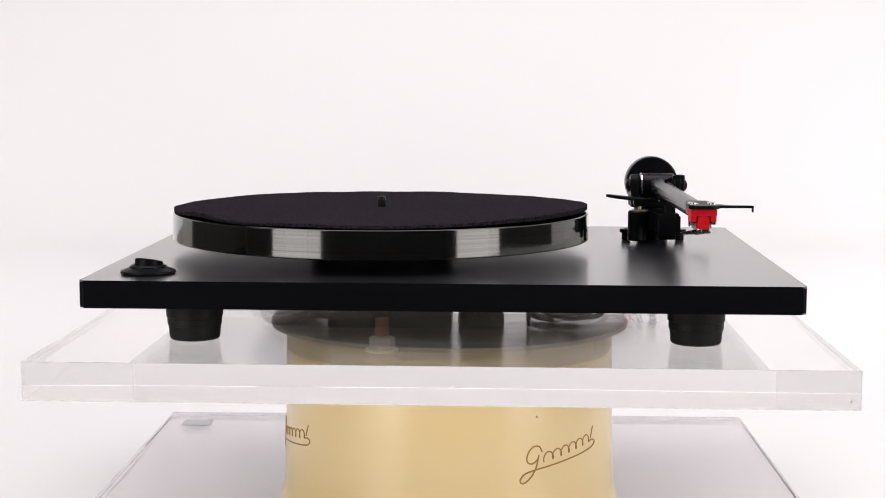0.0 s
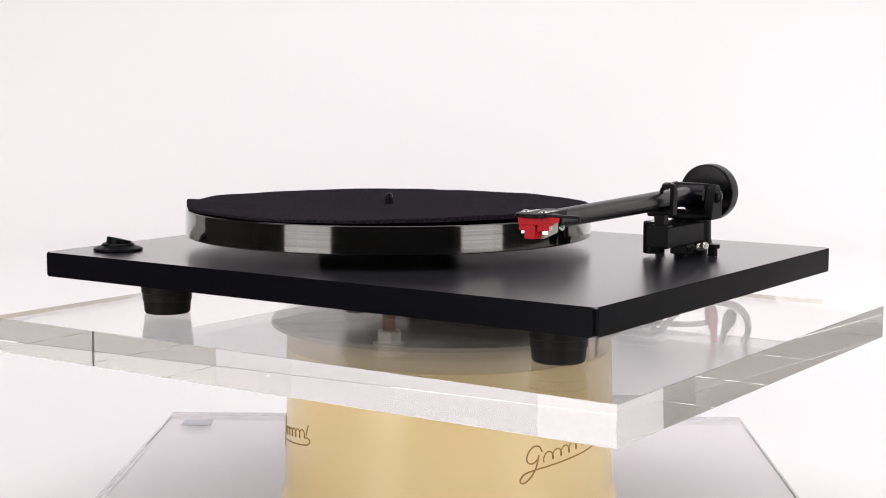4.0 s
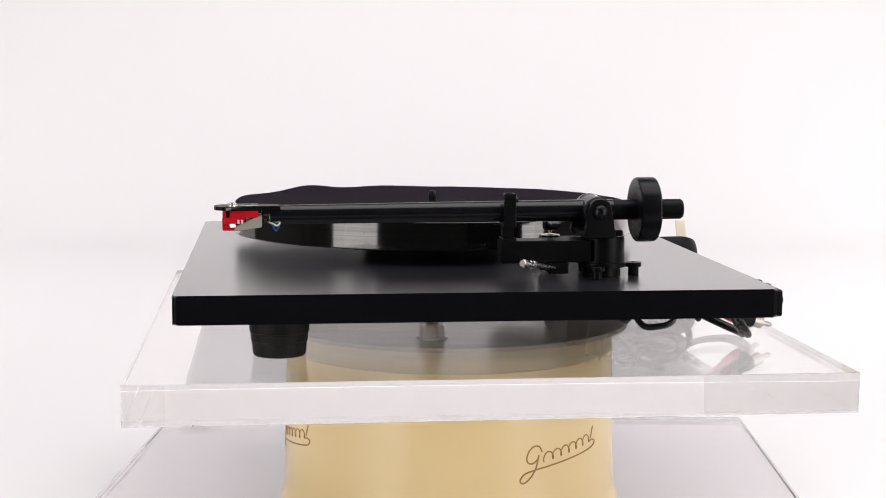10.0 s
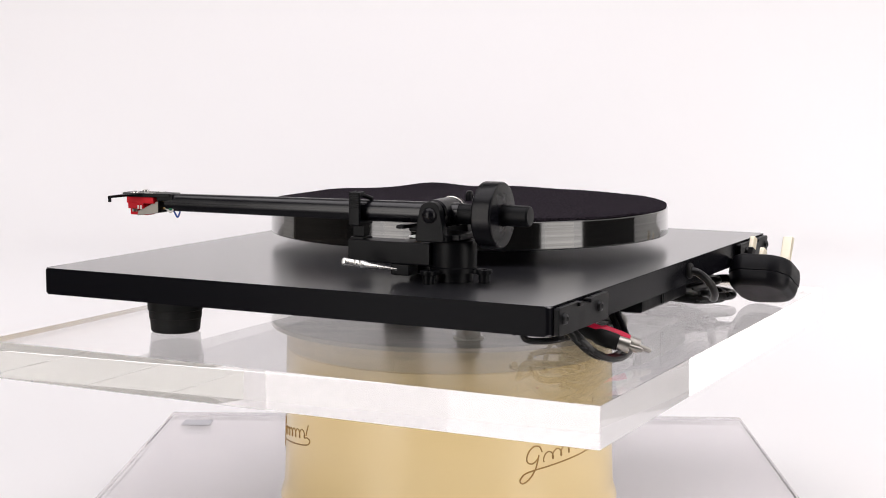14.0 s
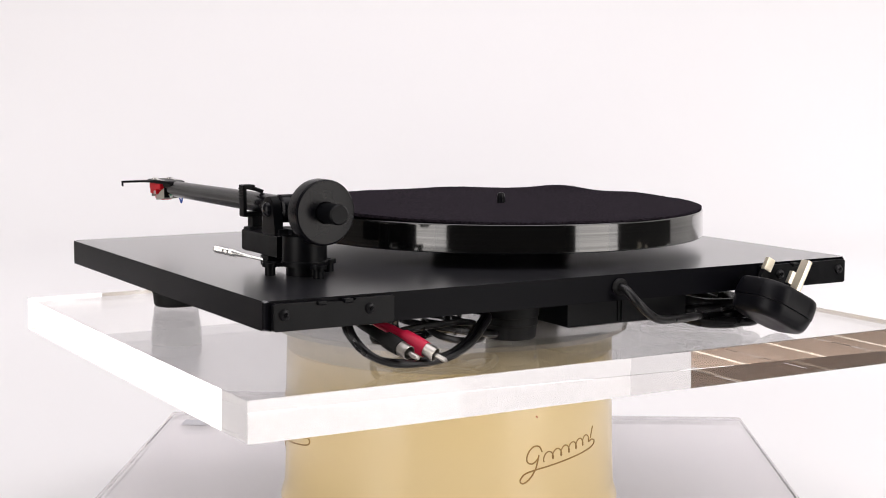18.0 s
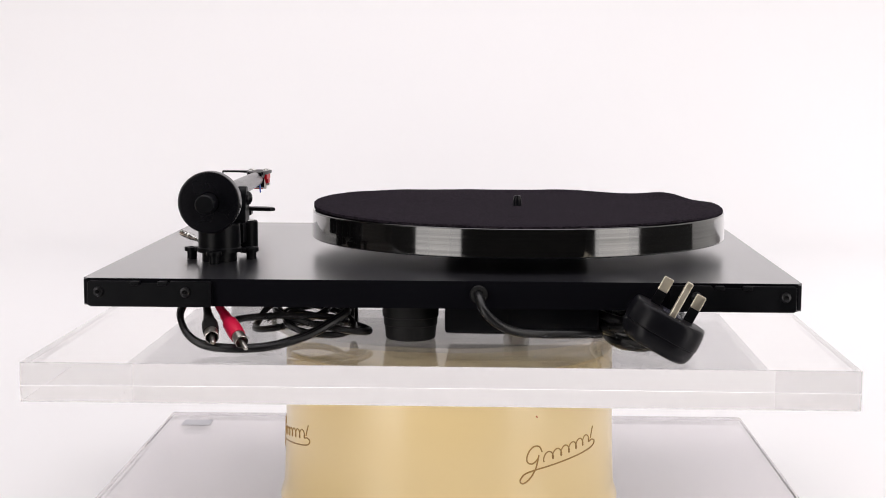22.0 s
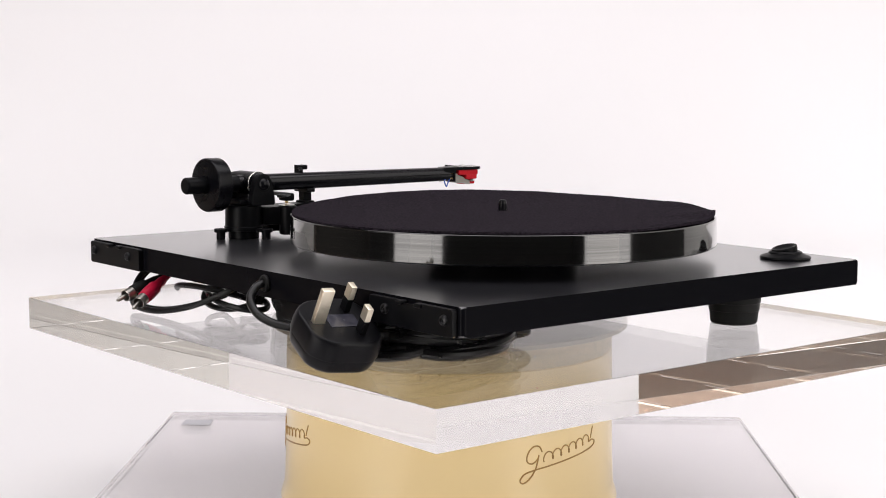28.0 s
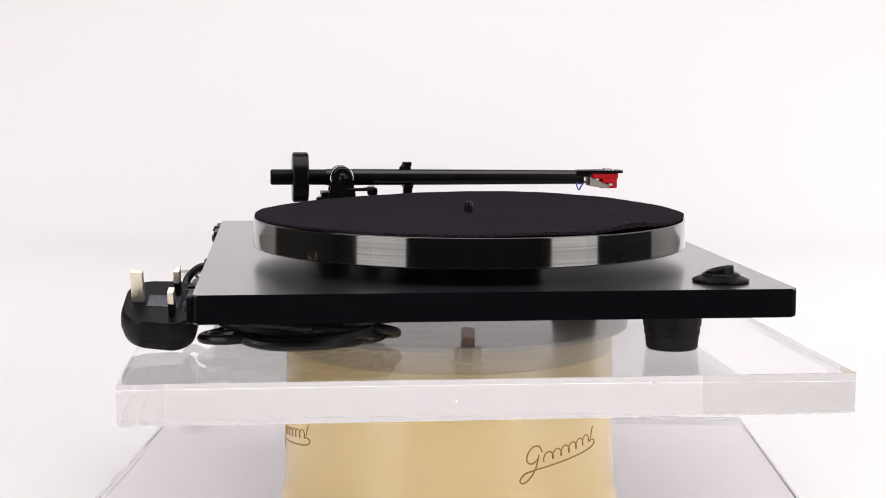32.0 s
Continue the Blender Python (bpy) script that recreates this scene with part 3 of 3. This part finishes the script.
def build_tonearm(deck):
    # local frame: arm along -y from the pivot, turned a little outwards
    M = Matrix.Translation(PIVOT) @ pose(0, 0, 0, 0.30, 0, 1.75)
    L = lambda *p: M @ Vector(p)
    arm = part("tonearm", lathe([(0, -0.012), (0.0068, -0.012), (0.0067, 0.03), (0.0064, 0.10), (0.00585, 0.2030), (0.0056, 0.2035), (0, 0.2035)], M @ pose(0, 0, 0, 90, 0, 0), 48), ARM_TUBE, deck, "slim black tapered tonearm tube")
    # pivot housing across the arm, and the rear stub
    part("bearing_housing", lathe([(0, -0.0137), (0.0078, -0.0137), (0.0090, -0.0125), (0.0090, 0.0125), (0.0078, 0.0137), (0, 0.0137)], M @ pose(0, 0, 0.0003, 0, 90, 0), 40), ARM_PAINT, arm)
    part("collar", lathe([(0.0091, -0.0128), (0.0094, -0.0127), (0.0094, -0.0113), (0.0091, -0.0112)], M @ pose(0, 0, 0.0003, 0, 90, 0), 40), STEEL, arm, "bright steel bearing collar")
    part("rear_stub", lathe([(0, 0.006), (0.0064, 0.006), (0.0064, 0.0565), (0.0056, 0.0577), (0, 0.0578)], M @ pose(0, 0, 0, -90, 0, 0), 36), PLASTIC, arm)
    cw = [(0.0066, 0.0268), (0.0190, 0.0268), (0.0200, 0.0274), (0.0205, 0.0284), (0.0205, 0.0384), (0.0200, 0.0394), (0.0190, 0.0400), (0.0070, 0.0400), (0.0066, 0.0396), (0.0066, 0.0268)]
    part("counterweight", lathe(cw, M @ pose(0, 0, 0, -90, 0, 0), 72), ARM_PAINT, arm, "round black counterweight disc")
    # yoke: two ears on a turning foot
    for s, w in ((1, 1.0), (-1, 1.12)):
        ear = [(-0.0098 * w, -0.0140), (-0.0088 * w, -0.0160), (0.0088 * w, -0.0160), (0.0098 * w, -0.0140), (0.0084 * w, -0.0060), (0.0070, 0.0030), (0.0056, 0.0062), (0.0032, 0.0080), (0.0, 0.0085), (-0.0032, 0.0080), (-0.0056, 0.0062), (-0.0070, 0.0030), (-0.0084 * w, -0.0060)]
        part("yoke_ear", prism(ear, -0.0031, 0.0031, 0.0009, M @ pose(s * 0.0172, 0, 0) @ Matrix(((0, 0, 1, 0), (1, 0, 0, 0), (0, 1, 0, 0), (0, 0, 0, 1)))), PLASTIC, arm)
    part("yoke_foot", prism(round_rect(-0.0190, 0.0190, -0.0095, 0.0105, 0.003, 4), -0.0161, -0.0120, 0.0008, M), PLASTIC, arm)
    for s in (1, -1):
        part("pivot_screw", lathe([(0.0049, 0), (0.0047, 0.0010), (0.0038, 0.0024), (0.0021, 0.0033), (0, 0.0036)], along(L(s * 0.0203, 0, 0.0002), L(s * 0.03, 0, 0.0002)), 28), ARM_PAINT, arm, "domed black pivot cap")
    # bias slider behind the pivot
    part("bias_slider", block(-0.012, 0.012, 0.0108, 0.0165, -0.0155, -0.0118, 0.0008, M), PLASTIC, arm)
    # headshell with finger lift
    front, back = -0.2372, -0.1985
    outline = [(-0.0064, back), (-0.0084, back - 0.012), (-0.0098, front + 0.012), (-0.0096, front + 0.005), (-0.0070, front + 0.0012), (-0.0040, front), (0.0040, front), (0.0070, front + 0.0012), (0.0096, front + 0.005), (0.0098, front + 0.012), (0.0084, back - 0.012), (0.0064, back)]
    part("headshell", prism(outline, 0.0036, 0.0060, 0.0005, M), PLASTIC, arm, "flat black headshell plate")
    part("shell_neck", prism([(-0.0056, -0.197), (-0.0066, -0.2085), (0.0066, -0.2085), (0.0056, -0.197)], 0.0008, 0.0058, 0.0012, M), PLASTIC, arm)
    lift = [(0.0092, -0.2310), (0.0092, -0.2180), (0.0170, -0.2268), (0.0308, -0.2278), (0.0312, -0.2300), (0.0170, -0.2300)]
    part("finger_lift", prism(lift, 0.0040, 0.0056, 0.0004, M, bm=block(0.0302, 0.0312, -0.2300, -0.2278, 0.0014, 0.0054, 0.0003, M)), PLASTIC, arm)
    for s in (1, -1):
        part("mounting_screw", lathe([(0, 0.0074), (0.0014, 0.0073), (0.0024, 0.0069), (0.0026, 0.0064), (0.0036, 0.0063), (0.0036, 0.0061), (0, 0.0061)], M @ pose(s * 0.0060, -0.2262, 0), 20), STEEL, arm, "bright cartridge mounting screw")
        part("slot", block(s * 0.0060 - 0.0014, s * 0.0060 + 0.0014, -0.2222, -0.2105, 0.0059, 0.00625, 0.0, M), STEEL, arm, "pale slot in the headshell")
        part("screw_nut", lathe([(0, -0.0066), (0.0019, -0.0066), (0.0019, -0.0046), (0, -0.0046)], M @ pose(s * 0.0070, -0.2262, 0), 6), STEEL, arm, "tiny steel nut")
    # cartridge: wide shoulders, narrow nose
    part("cartridge", block(-0.0083, 0.0083, -0.2322, -0.2105, -0.0010, 0.0035, 0.0008, M), RED, arm, "bright red moving-magnet cartridge")
    bm = prism([(-0.0034, -0.2324), (0.0034, -0.2324), (0.0042, -0.2180), (-0.0042, -0.2180)], -0.0092, -0.0008, 0.0007, M)
    for s in (1, -1):
        block(s * 0.0061 - 0.0020, s * 0.0061 + 0.0020, -0.2312, -0.2190, -0.0046, -0.0006, 0.0006, M, bm=bm)
    part("cartridge_nose", bm, RED, arm)
    # stylus carrier: a pale wedge behind the red nose
    wedge = [(-0.2252, -0.0094), (-0.2246, -0.0060), (-0.2190, -0.0044), (-0.2105, 0.0002), (-0.2082, 0.0004), (-0.2082, -0.0066), (-0.2095, -0.0074)]
    part("stylus_carrier", prism(wedge, -0.0060, 0.0060, 0.0004, M @ Matrix(((0, 0, 1, 0), (1, 0, 0, 0), (0, 1, 0, 0), (0, 0, 0, 1)))), STYLUS_GREY, arm, "pale grey wedge-shaped stylus carrier")
    part("terminal_block", block(-0.0061, 0.0061, -0.2083, -0.2074, -0.0068, 0.0030, 0.0002, M), PLASTIC, arm, "black terminal block")
    for k in range(2):
        part("stylus_mark", block(0.0081, 0.0083, -0.2232 + 0.0022 * k, -0.2220 + 0.0022 * k, -0.0046, -0.0022, 0.0, M), WHITE_WIRE, arm, "small white mark")
    for k, (x, z) in enumerate(((-0.0030, 0.0008), (0.0030, 0.0008), (-0.0030, -0.0040), (0.0030, -0.0040))):
        part("terminal_pin", rope([(x, -0.2085, z), (x, -0.2040, z)], 0.0008, 1, 8, m=M), BRASS, arm, "gold terminal pin")
        mat = (RED, GREEN_WIRE, BLUE_WIRE, WHITE_WIRE)[k]
        sag = (0.0030, -0.0050, -0.0058, -0.0022)[k]
        part("signal_wire", rope([(x, -0.2045, z), (x * 1.2, -0.2018, z + sag * 0.5), (x * 1.35, -0.1995, z + 1.1 * sag), (x * 1.3, -0.1975, z + sag * 0.3), (x * 1.0, -0.2005, -0.002), (x * 0.6, -0.2030, -0.0015)], 0.0006, 6, 6, m=M), mat, arm)


def build_arm_base(deck):
    px, py = 0.1545, 0.0800
    m = pose(px, py, 0)
    z = PLINTH_TOP
    post = part("arm_post", lathe([(0, z + 0.0002), (0.0118, z + 0.0002), (0.0118, 0.2012), (0.0150, 0.2016), (0.0150, 0.2045), (0.0144, 0.2050), (0.0141, 0.2198), (0.0133, 0.2212), (0, 0.2213)], m, 56), PLASTIC, deck, "round black tonearm mounting post")
    lugs = [(0.0, 0.0205), (0.0205, -0.0075), (-0.0205, -0.0075)]
    for lx, ly in lugs:
        part("lug_post", lathe([(0.0034, z + 0.0002), (0.0034, 0.2010), (0, 0.2010)], m @ pose(lx, ly, 0), 20), PLASTIC, post)
        bm = lathe([(0.0016, 0.2010), (0.0049, 0.2010), (0.0051, 0.2014), (0.0051, 0.2034), (0.0048, 0.2038), (0.0017, 0.2038), (0.0016, 0.2010)], m @ pose(lx, ly, 0), 24)
        d = Vector((lx, ly, 0)).normalized()
        block(0.009, 0.0185, -0.0032, 0.0032, 0.2011, 0.2036, 0.0005, m @ Matrix.Rotation(math.atan2(d.y, d.x), 4, "Z"), bm=bm)
        part("lug", bm, PLASTIC, post)
    # lift body in front of the post
    part("lift_body", prism([(0.1530, 0.0130), (0.1690, 0.0130), (0.1690, 0.0700), (0.1400, 0.0700), (0.1400, 0.0560), (0.1530, 0.0440)], 0.2055, 0.2195, 0.0012), PLASTIC, deck, "black arm-lift body")
    part("lift_cylinder", lathe([(0, 0.1975), (0.0062, 0.1975), (0.0068, 0.1983), (0.0068, 0.2190), (0.0060, 0.2200), (0, 0.2200)], pose(0.1400, 0.0485, 0), 32), PLASTIC, deck)
    part("lift_washer", lathe([(0, 0.2201), (0.0062, 0.2201), (0.0062, 0.2206), (0.0040, 0.2210), (0, 0.2210)], pose(0.1420, 0.0485, 0), 32), PALE_METAL, deck, "satin silver lift washer")
    part("lift_pin", lathe([(0.0013, 0.2214), (0.0013, 0.2265), (0, 0.2265)], pose(0.1420, 0.0485, 0), 16), BRASS, deck, "brass lift pin")
    part("lift_cap", prism([(0.1372, 0.0445), (0.1470, 0.0445), (0.1470, 0.0525), (0.1372, 0.0525)], 0.2236, 0.2296, 0.0013), PLASTIC, deck)
    wing = [(0.1660, 0.0455), (0.1660, 0.0505), (0.1460, 0.0525), (0.1350, 0.0580), (0.1260, 0.0665), (0.1210, 0.0710), (0.1178, 0.0690), (0.1200, 0.0640), (0.1260, 0.0570), (0.1350, 0.0490), (0.1460, 0.0455)]
    bm = prism(wing, 0.2272, 0.2296, 0.0007)
    for v in bm.verts:
        v.co.z += 0.0012 * max(0.0, (0.140 - v.co.x) / 0.02) ** 0.8
    part("lift_wing", bm, PLASTIC, deck, "curved black arm-lift wing")
    # arm rest with its clip
    m = pose(0.1615, 0.0180, 0, 0, 0, 2)
    bm = prism([(-0.0062, -0.0046), (0.0062, -0.0046), (0.0062, 0.0046), (-0.0062, 0.0046)], 0.2050, 0.2212, 0.001, m)
    prism([(-0.0035, -0.0036), (0.0035, -0.0036), (0.0035, 0.0036), (-0.0035, 0.0036)], 0.2205, 0.2292, 0.0008, m, bm=bm)
    block(-0.0085, 0.0098, -0.0040, 0.0040, 0.2280, 0.2312, 0.0009, m, bm=bm)
    block(0.0073, 0.0098, -0.0038, 0.0038, 0.2295, 0.2490, 0.0008, m, bm=bm)
    rest = part("arm_rest", bm, PLASTIC, deck, "black clip-on arm rest")
    bm = block(0.0022, 0.0100, -0.0036, -0.0022, 0.2462, 0.2492, 0.0005, m)
    block(0.0022, 0.0100, 0.0022, 0.0036, 0.2462, 0.2492, 0.0005, m, bm=bm)
    block(0.0012, 0.0032, -0.0036, 0.0036, 0.2456, 0.2492, 0.0006, m, bm=bm)
    for k in range(4):
        block(0.0094, 0.0104, -0.0034, 0.0034, 0.2395 + 0.0022 * k, 0.2406 + 0.0022 * k, 0.0003, m, bm=bm)
    part("clip", bm, PLASTIC, rest)
    part("clip_tail", rope([(0.006, 0, 0.2476), (0.0015, 0.0035, 0.2464), (-0.0032, 0.0062, 0.2444)], 0.0014, 5, 8, m=m), PLASTIC, rest)
    # cue lever
    a, b = Vector((0.1672, 0.0480, 0.2020)), Vector((0.1925, 0.0226, 0.2084))
    n = (b - a).length
    prof = [(0, 0.0), (0.0011, 0.0), (0.0011, n * 0.30), (0.0018, n * 0.55), (0.0024, n * 0.62), (0.0024, n * 0.70), (0.0020, n * 0.71), (0.0024, n * 0.73), (0.0024, n * 0.79), (0.0020, n * 0.80), (0.0024, n * 0.82), (0.0025, n * 0.98), (0.0020, n), (0, n)]
    part("cue_lever", lathe(prof, along(a, b), 20), STEEL, deck, "bright metal cueing lever with ringed grip")
    part("lever_boss", block(0.1560, 0.1690, 0.0430, 0.0560, 0.1985, 0.2056, 0.001), PLASTIC, deck)


def build_leads(deck):
    # phono leads: hang from under the bracket, loop on the platform and coil under the board
    loop = [(0.163, 0.158, 0.1770), (0.164, 0.166, 0.1700), (0.158, 0.174, 0.1600), (0.146, 0.180, 0.1540), (0.126, 0.182, 0.1525), (0.105, 0.178, 0.1535),
            (0.085, 0.168, 0.1580), (0.070, 0.158, 0.1650), (0.060, 0.148, 0.1720), (0.075, 0.135, 0.1750), (0.100, 0.135, 0.1740)]
    part("phono_lead", rope(loop, 0.0022, 8, 10), CABLE, deck, "twin black phono lead")
    part("phono_lead", rope([(x + 0.0012, y - 0.0040, z + 0.0006) for x, y, z in loop], 0.0022, 8, 10), CABLE, deck)
    coil = []
    turns = ((0.104, 0.138, 0.034, 0.017, 0.30), (0.082, 0.128, 0.027, 0.023, -0.35), (0.070, 0.140, 0.030, 0.016, 0.15), (0.100, 0.120, 0.024, 0.021, -0.20))
    for k in range(48):
        a = k * 2 * math.pi / 12.0
        here, after, f = turns[k // 12], turns[min(k // 12 + 1, 3)], (k % 12) / 12.0
        cx, cy, rx, ry, lean = (p + (q - p) * f for p, q in zip(here, after))
        x, y = rx * math.cos(a), ry * math.sin(a)
        coil.append((cx + x - lean * y, cy + y + lean * x, 0.1632 + 0.0065 * math.sin(a + 1.4 * (k // 12)) + 0.06 * lean * x))
    part("lead_coil", rope(coil, 0.0022, 6, 8), CABLE, deck, "loosely coiled black phono lead")
    part("cable_tie", rope([(0.060, 0.100, 0.1765), (0.059, 0.104, 0.158), (0.061, 0.112, 0.156), (0.060, 0.116, 0.1765)], 0.0016, 6, 8), CABLE, deck)
    for tip, start, mat, name in (((0.1175, 0.1958, 0.1553), (0.1375, 0.1600, 0.1712), CRIMSON, "crimson phono plug"), ((0.1375, 0.1978, 0.1590), (0.1475, 0.1600, 0.1700), RUBBER, "black phono plug")):
        m = along(start, tip)
        n = (Vector(tip) - Vector(start)).length
        prof = [(0, 0.0), (0.0030, 0.0), (0.0034, 0.002), (0.0036, 0.010), (0.0050, 0.0125), (0.0052, n - 0.0215), (0.0048, n - 0.0155), (0, n - 0.0155)]
        plug = part("phono_plug", lathe(prof, m, 28), mat, deck, name)
        part("shell", lathe([(0.0028, n - 0.0156), (0.0043, n - 0.0156), (0.0043, n - 0.0085), (0.0039, n - 0.0082), (0.0036, n - 0.0100), (0.0028, n - 0.0156)], m, 28), NICKEL, plug, "dull nickel plug shell")
        part("pin", lathe([(0.0016, n - 0.0156), (0.0016, n - 0.0014), (0.0009, n), (0, n)], m, 16), NICKEL, plug, "dull nickel plug pin")
        s, d = Vector(start), (Vector(start) - Vector(tip)).normalized()
        part("strain_relief", rope([s, s + d * 0.012, s + d * 0.022 + Vector((0, 0, 0.0015))], 0.0029, 4, 10, taper=(1, 0.7)), mat, plug)
    # mains lead: grommet, drop, coil
    part("grommet", lathe([(0.0028, 0.0), (0.0054, 0.0), (0.0057, 0.0012), (0.0050, 0.0026), (0.0030, 0.0030)], along((-0.0239, 0.1736, 0.1872), (-0.0239, 0.2, 0.1872)), 28), RUBBER, deck, "black cable grommet")
    lead = [(-0.0239, 0.1700, 0.1872), (-0.0242, 0.1800, 0.1862), (-0.0275, 0.1880, 0.1790), (-0.0360, 0.1890, 0.1710), (-0.0480, 0.1850, 0.1655), (-0.0640, 0.1790, 0.1635), (-0.0850, 0.1720, 0.1625), (-0.1000, 0.1620, 0.1610)]
    part("mains_lead", rope(lead, 0.0028, 8, 12), CABLE, deck, "black mains lead")
    coil = []
    for k in range(84):
        a, turn_no = k * 2 * math.pi / 14.0, k // 14
        lean, wide, long = (0.5, -0.7, 0.2, -0.3, 0.8, -0.5)[turn_no], (0.024, 0.031, 0.020, 0.028, 0.034, 0.022)[turn_no], (0.052, 0.046, 0.058, 0.050, 0.044, 0.055)[turn_no]
        x, y = wide * math.cos(a), long * math.sin(a)
        coil.append((-0.128 + x - 0.14 * lean * y, 0.110 + y + 0.10 * lean * x, max(0.1542, 0.1603 + 0.0066 * math.sin(a + 1.9 * turn_no) + 0.10 * lean * x)))
    part("mains_coil", rope(coil, 0.0035, 6, 10), CABLE, deck, "bundled coil of black mains lead")
    part("coil_end", rope([(-0.132, 0.095, 0.1640), (-0.138, 0.072, 0.1625), (-0.1415, 0.0545, 0.1598), (-0.135, 0.0488, 0.1568), (-0.126, 0.058, 0.1552), (-0.120, 0.080, 0.1560)], 0.0032, 6, 10), CABLE, deck)
    part("coil_end", rope([(-0.150, 0.140, 0.1580), (-0.151, 0.156, 0.1565), (-0.144, 0.170, 0.1560), (-0.132, 0.172, 0.1555), (-0.115, 0.160, 0.1560)], 0.0032, 6, 10), CABLE, deck)
    part("coil_wrap", rope([(-0.149, 0.128, 0.166), (-0.153, 0.116, 0.158), (-0.143, 0.100, 0.1534), (-0.125, 0.090, 0.1534), (-0.106, 0.082, 0.158), (-0.104, 0.078, 0.168)], 0.0032, 6, 10), CABLE, deck)
    # three-pin plug
    A, B, E = Vector((-0.1396, 0.1876, 0.2003)), Vector((-0.1594, 0.1901, 0.1897)), Vector((-0.1498, 0.2119, 0.1989))
    u = (A - B).normalized()
    mid = (A + B) / 2
    n = u.cross(Vector((0, 1, 0))).normalized()
    if n.z < 0:
        n = -n
    w = n.cross(u)
    if w.y < 0:
        w = -w
    F = mid - 0.0177 * n + 0.0085 * w
    m = Matrix((u, w, n)).transposed().to_4x4()
    m.translation = F
    body = [(x * (1.0 - 0.14 * max(0.0, y) / 0.024), y) for x, y in round_rect(-0.0245, 0.0245, -0.0235, 0.0245, 0.0150, 10)]
    def moulding(rings):
        """Rounded body drawn through rings of (height, scale)."""
        bm = bmesh.new()
        rows = [[bm.verts.new((x * f, y * f, z)) for x, y in body] for z, f in rings]
        for low, high in zip(rows, rows[1:]):
            for k in range(len(body)):
                j = (k + 1) % len(body)
                bm.faces.new((low[k], low[j], high[j], high[k]))
        bm.faces.new(rows[0][::-1])
        bm.faces.new(rows[-1])
        bm.transform(m)
        return bm

    plug = part("mains_plug", moulding([(-0.0130, 0.985), (-0.0124, 1.0), (-0.0080, 1.0), (-0.0040, 0.985), (-0.0017, 0.965), (-0.0006, 0.94), (-0.0001, 0.91), (0.0, 0.88)]), PLUG, deck, "black three-pin mains plug with bare prongs", sharp=50)
    part("plug_back", moulding([(-0.0236, 0.70), (-0.0234, 0.78), (-0.0226, 0.85), (-0.0212, 0.905), (-0.0190, 0.945), (-0.0160, 0.97), (-0.0138, 0.98), (-0.0132, 0.965)]), PLUG, plug, sharp=50)
    for s in (1, -1):
        part("prong", block(s * 0.0111 - 0.0032, s * 0.0111 + 0.0032, -0.0105, -0.0065, 0.0085, 0.0177, 0.0007, m), PIN, plug, "pale brass prong")
        part("prong_sleeve", block(s * 0.0111 - 0.0031, s * 0.0111 + 0.0031, -0.0104, -0.0066, -0.001, 0.0086, 0.0003, m), PLASTIC, plug, "black insulated prong sleeve")
    part("earth_prong", block(-0.0020, 0.0020, 0.0105, 0.0185, -0.001, 0.0227, 0.0008, m), PIN, plug, "long pale brass earth prong")
    part("fuse_cover", block(-0.0060, 0.0060, -0.0115, 0.0085, -0.0003, 0.0005, 0.0003, m), LABEL, plug, "glossy dark printed fuse cover")
    q = m @ Vector((0, -0.022, -0.012))
    part("plug_lead", rope([q, q - 0.012 * w, Vector((-0.130, 0.150, 0.1655)), Vector((-0.120, 0.128, 0.1640))], 0.0033, 6, 10), CABLE, plug)


ZINC = vary(material("pale_zinc", (0.75, 0.74, 0.70), metal=0.3), (0.78, 0.77, 0.73), (0.88, 0.87, 0.83), 200, 0.4, 0.5)
STEEL_DARK = vary(material("blackened_screw", (0.05, 0.05, 0.055), metal=0.7), (0.012, 0.012, 0.013), (0.025, 0.025, 0.027), 300, 0.3, 0.45)

platform = build_stand()
record_player = thing("record_player", (0, 0, PLATE_TOP), "black belt-drive record player with red cartridge on a clear platform", "record player")
build_plinth(record_player)
build_platter(record_player)
build_switch(record_player)
build_tonearm(record_player)
build_arm_base(record_player)
build_leads(record_player)
felt_mat = build_mat()


def motions():
    """The platform turns clockwise as seen from above and carries the record player and its mat round."""
    turn = [(0.0, -2.02), (2.0, -17.98), (4.0, -34.1), (6.0, -50.48), (8.0, -67.01), (10.0, -83.53), (12.0, -100.06), (14.0, -116.47), (16.0, -132.88),
            (18.0, -149.39), (20.0, -165.80), (22.0, -181.91), (24.0, -197.98), (26.0, -214.29), (28.0, -230.66), (30.0, -247.24), (32.0, -263.81)]
    for ob in (platform, record_player, felt_mat):
        x, y, z = ob.location
        walk(ob, [(t, pose(x, y, z, 0, 0, a)) for t, a in turn])


motions()
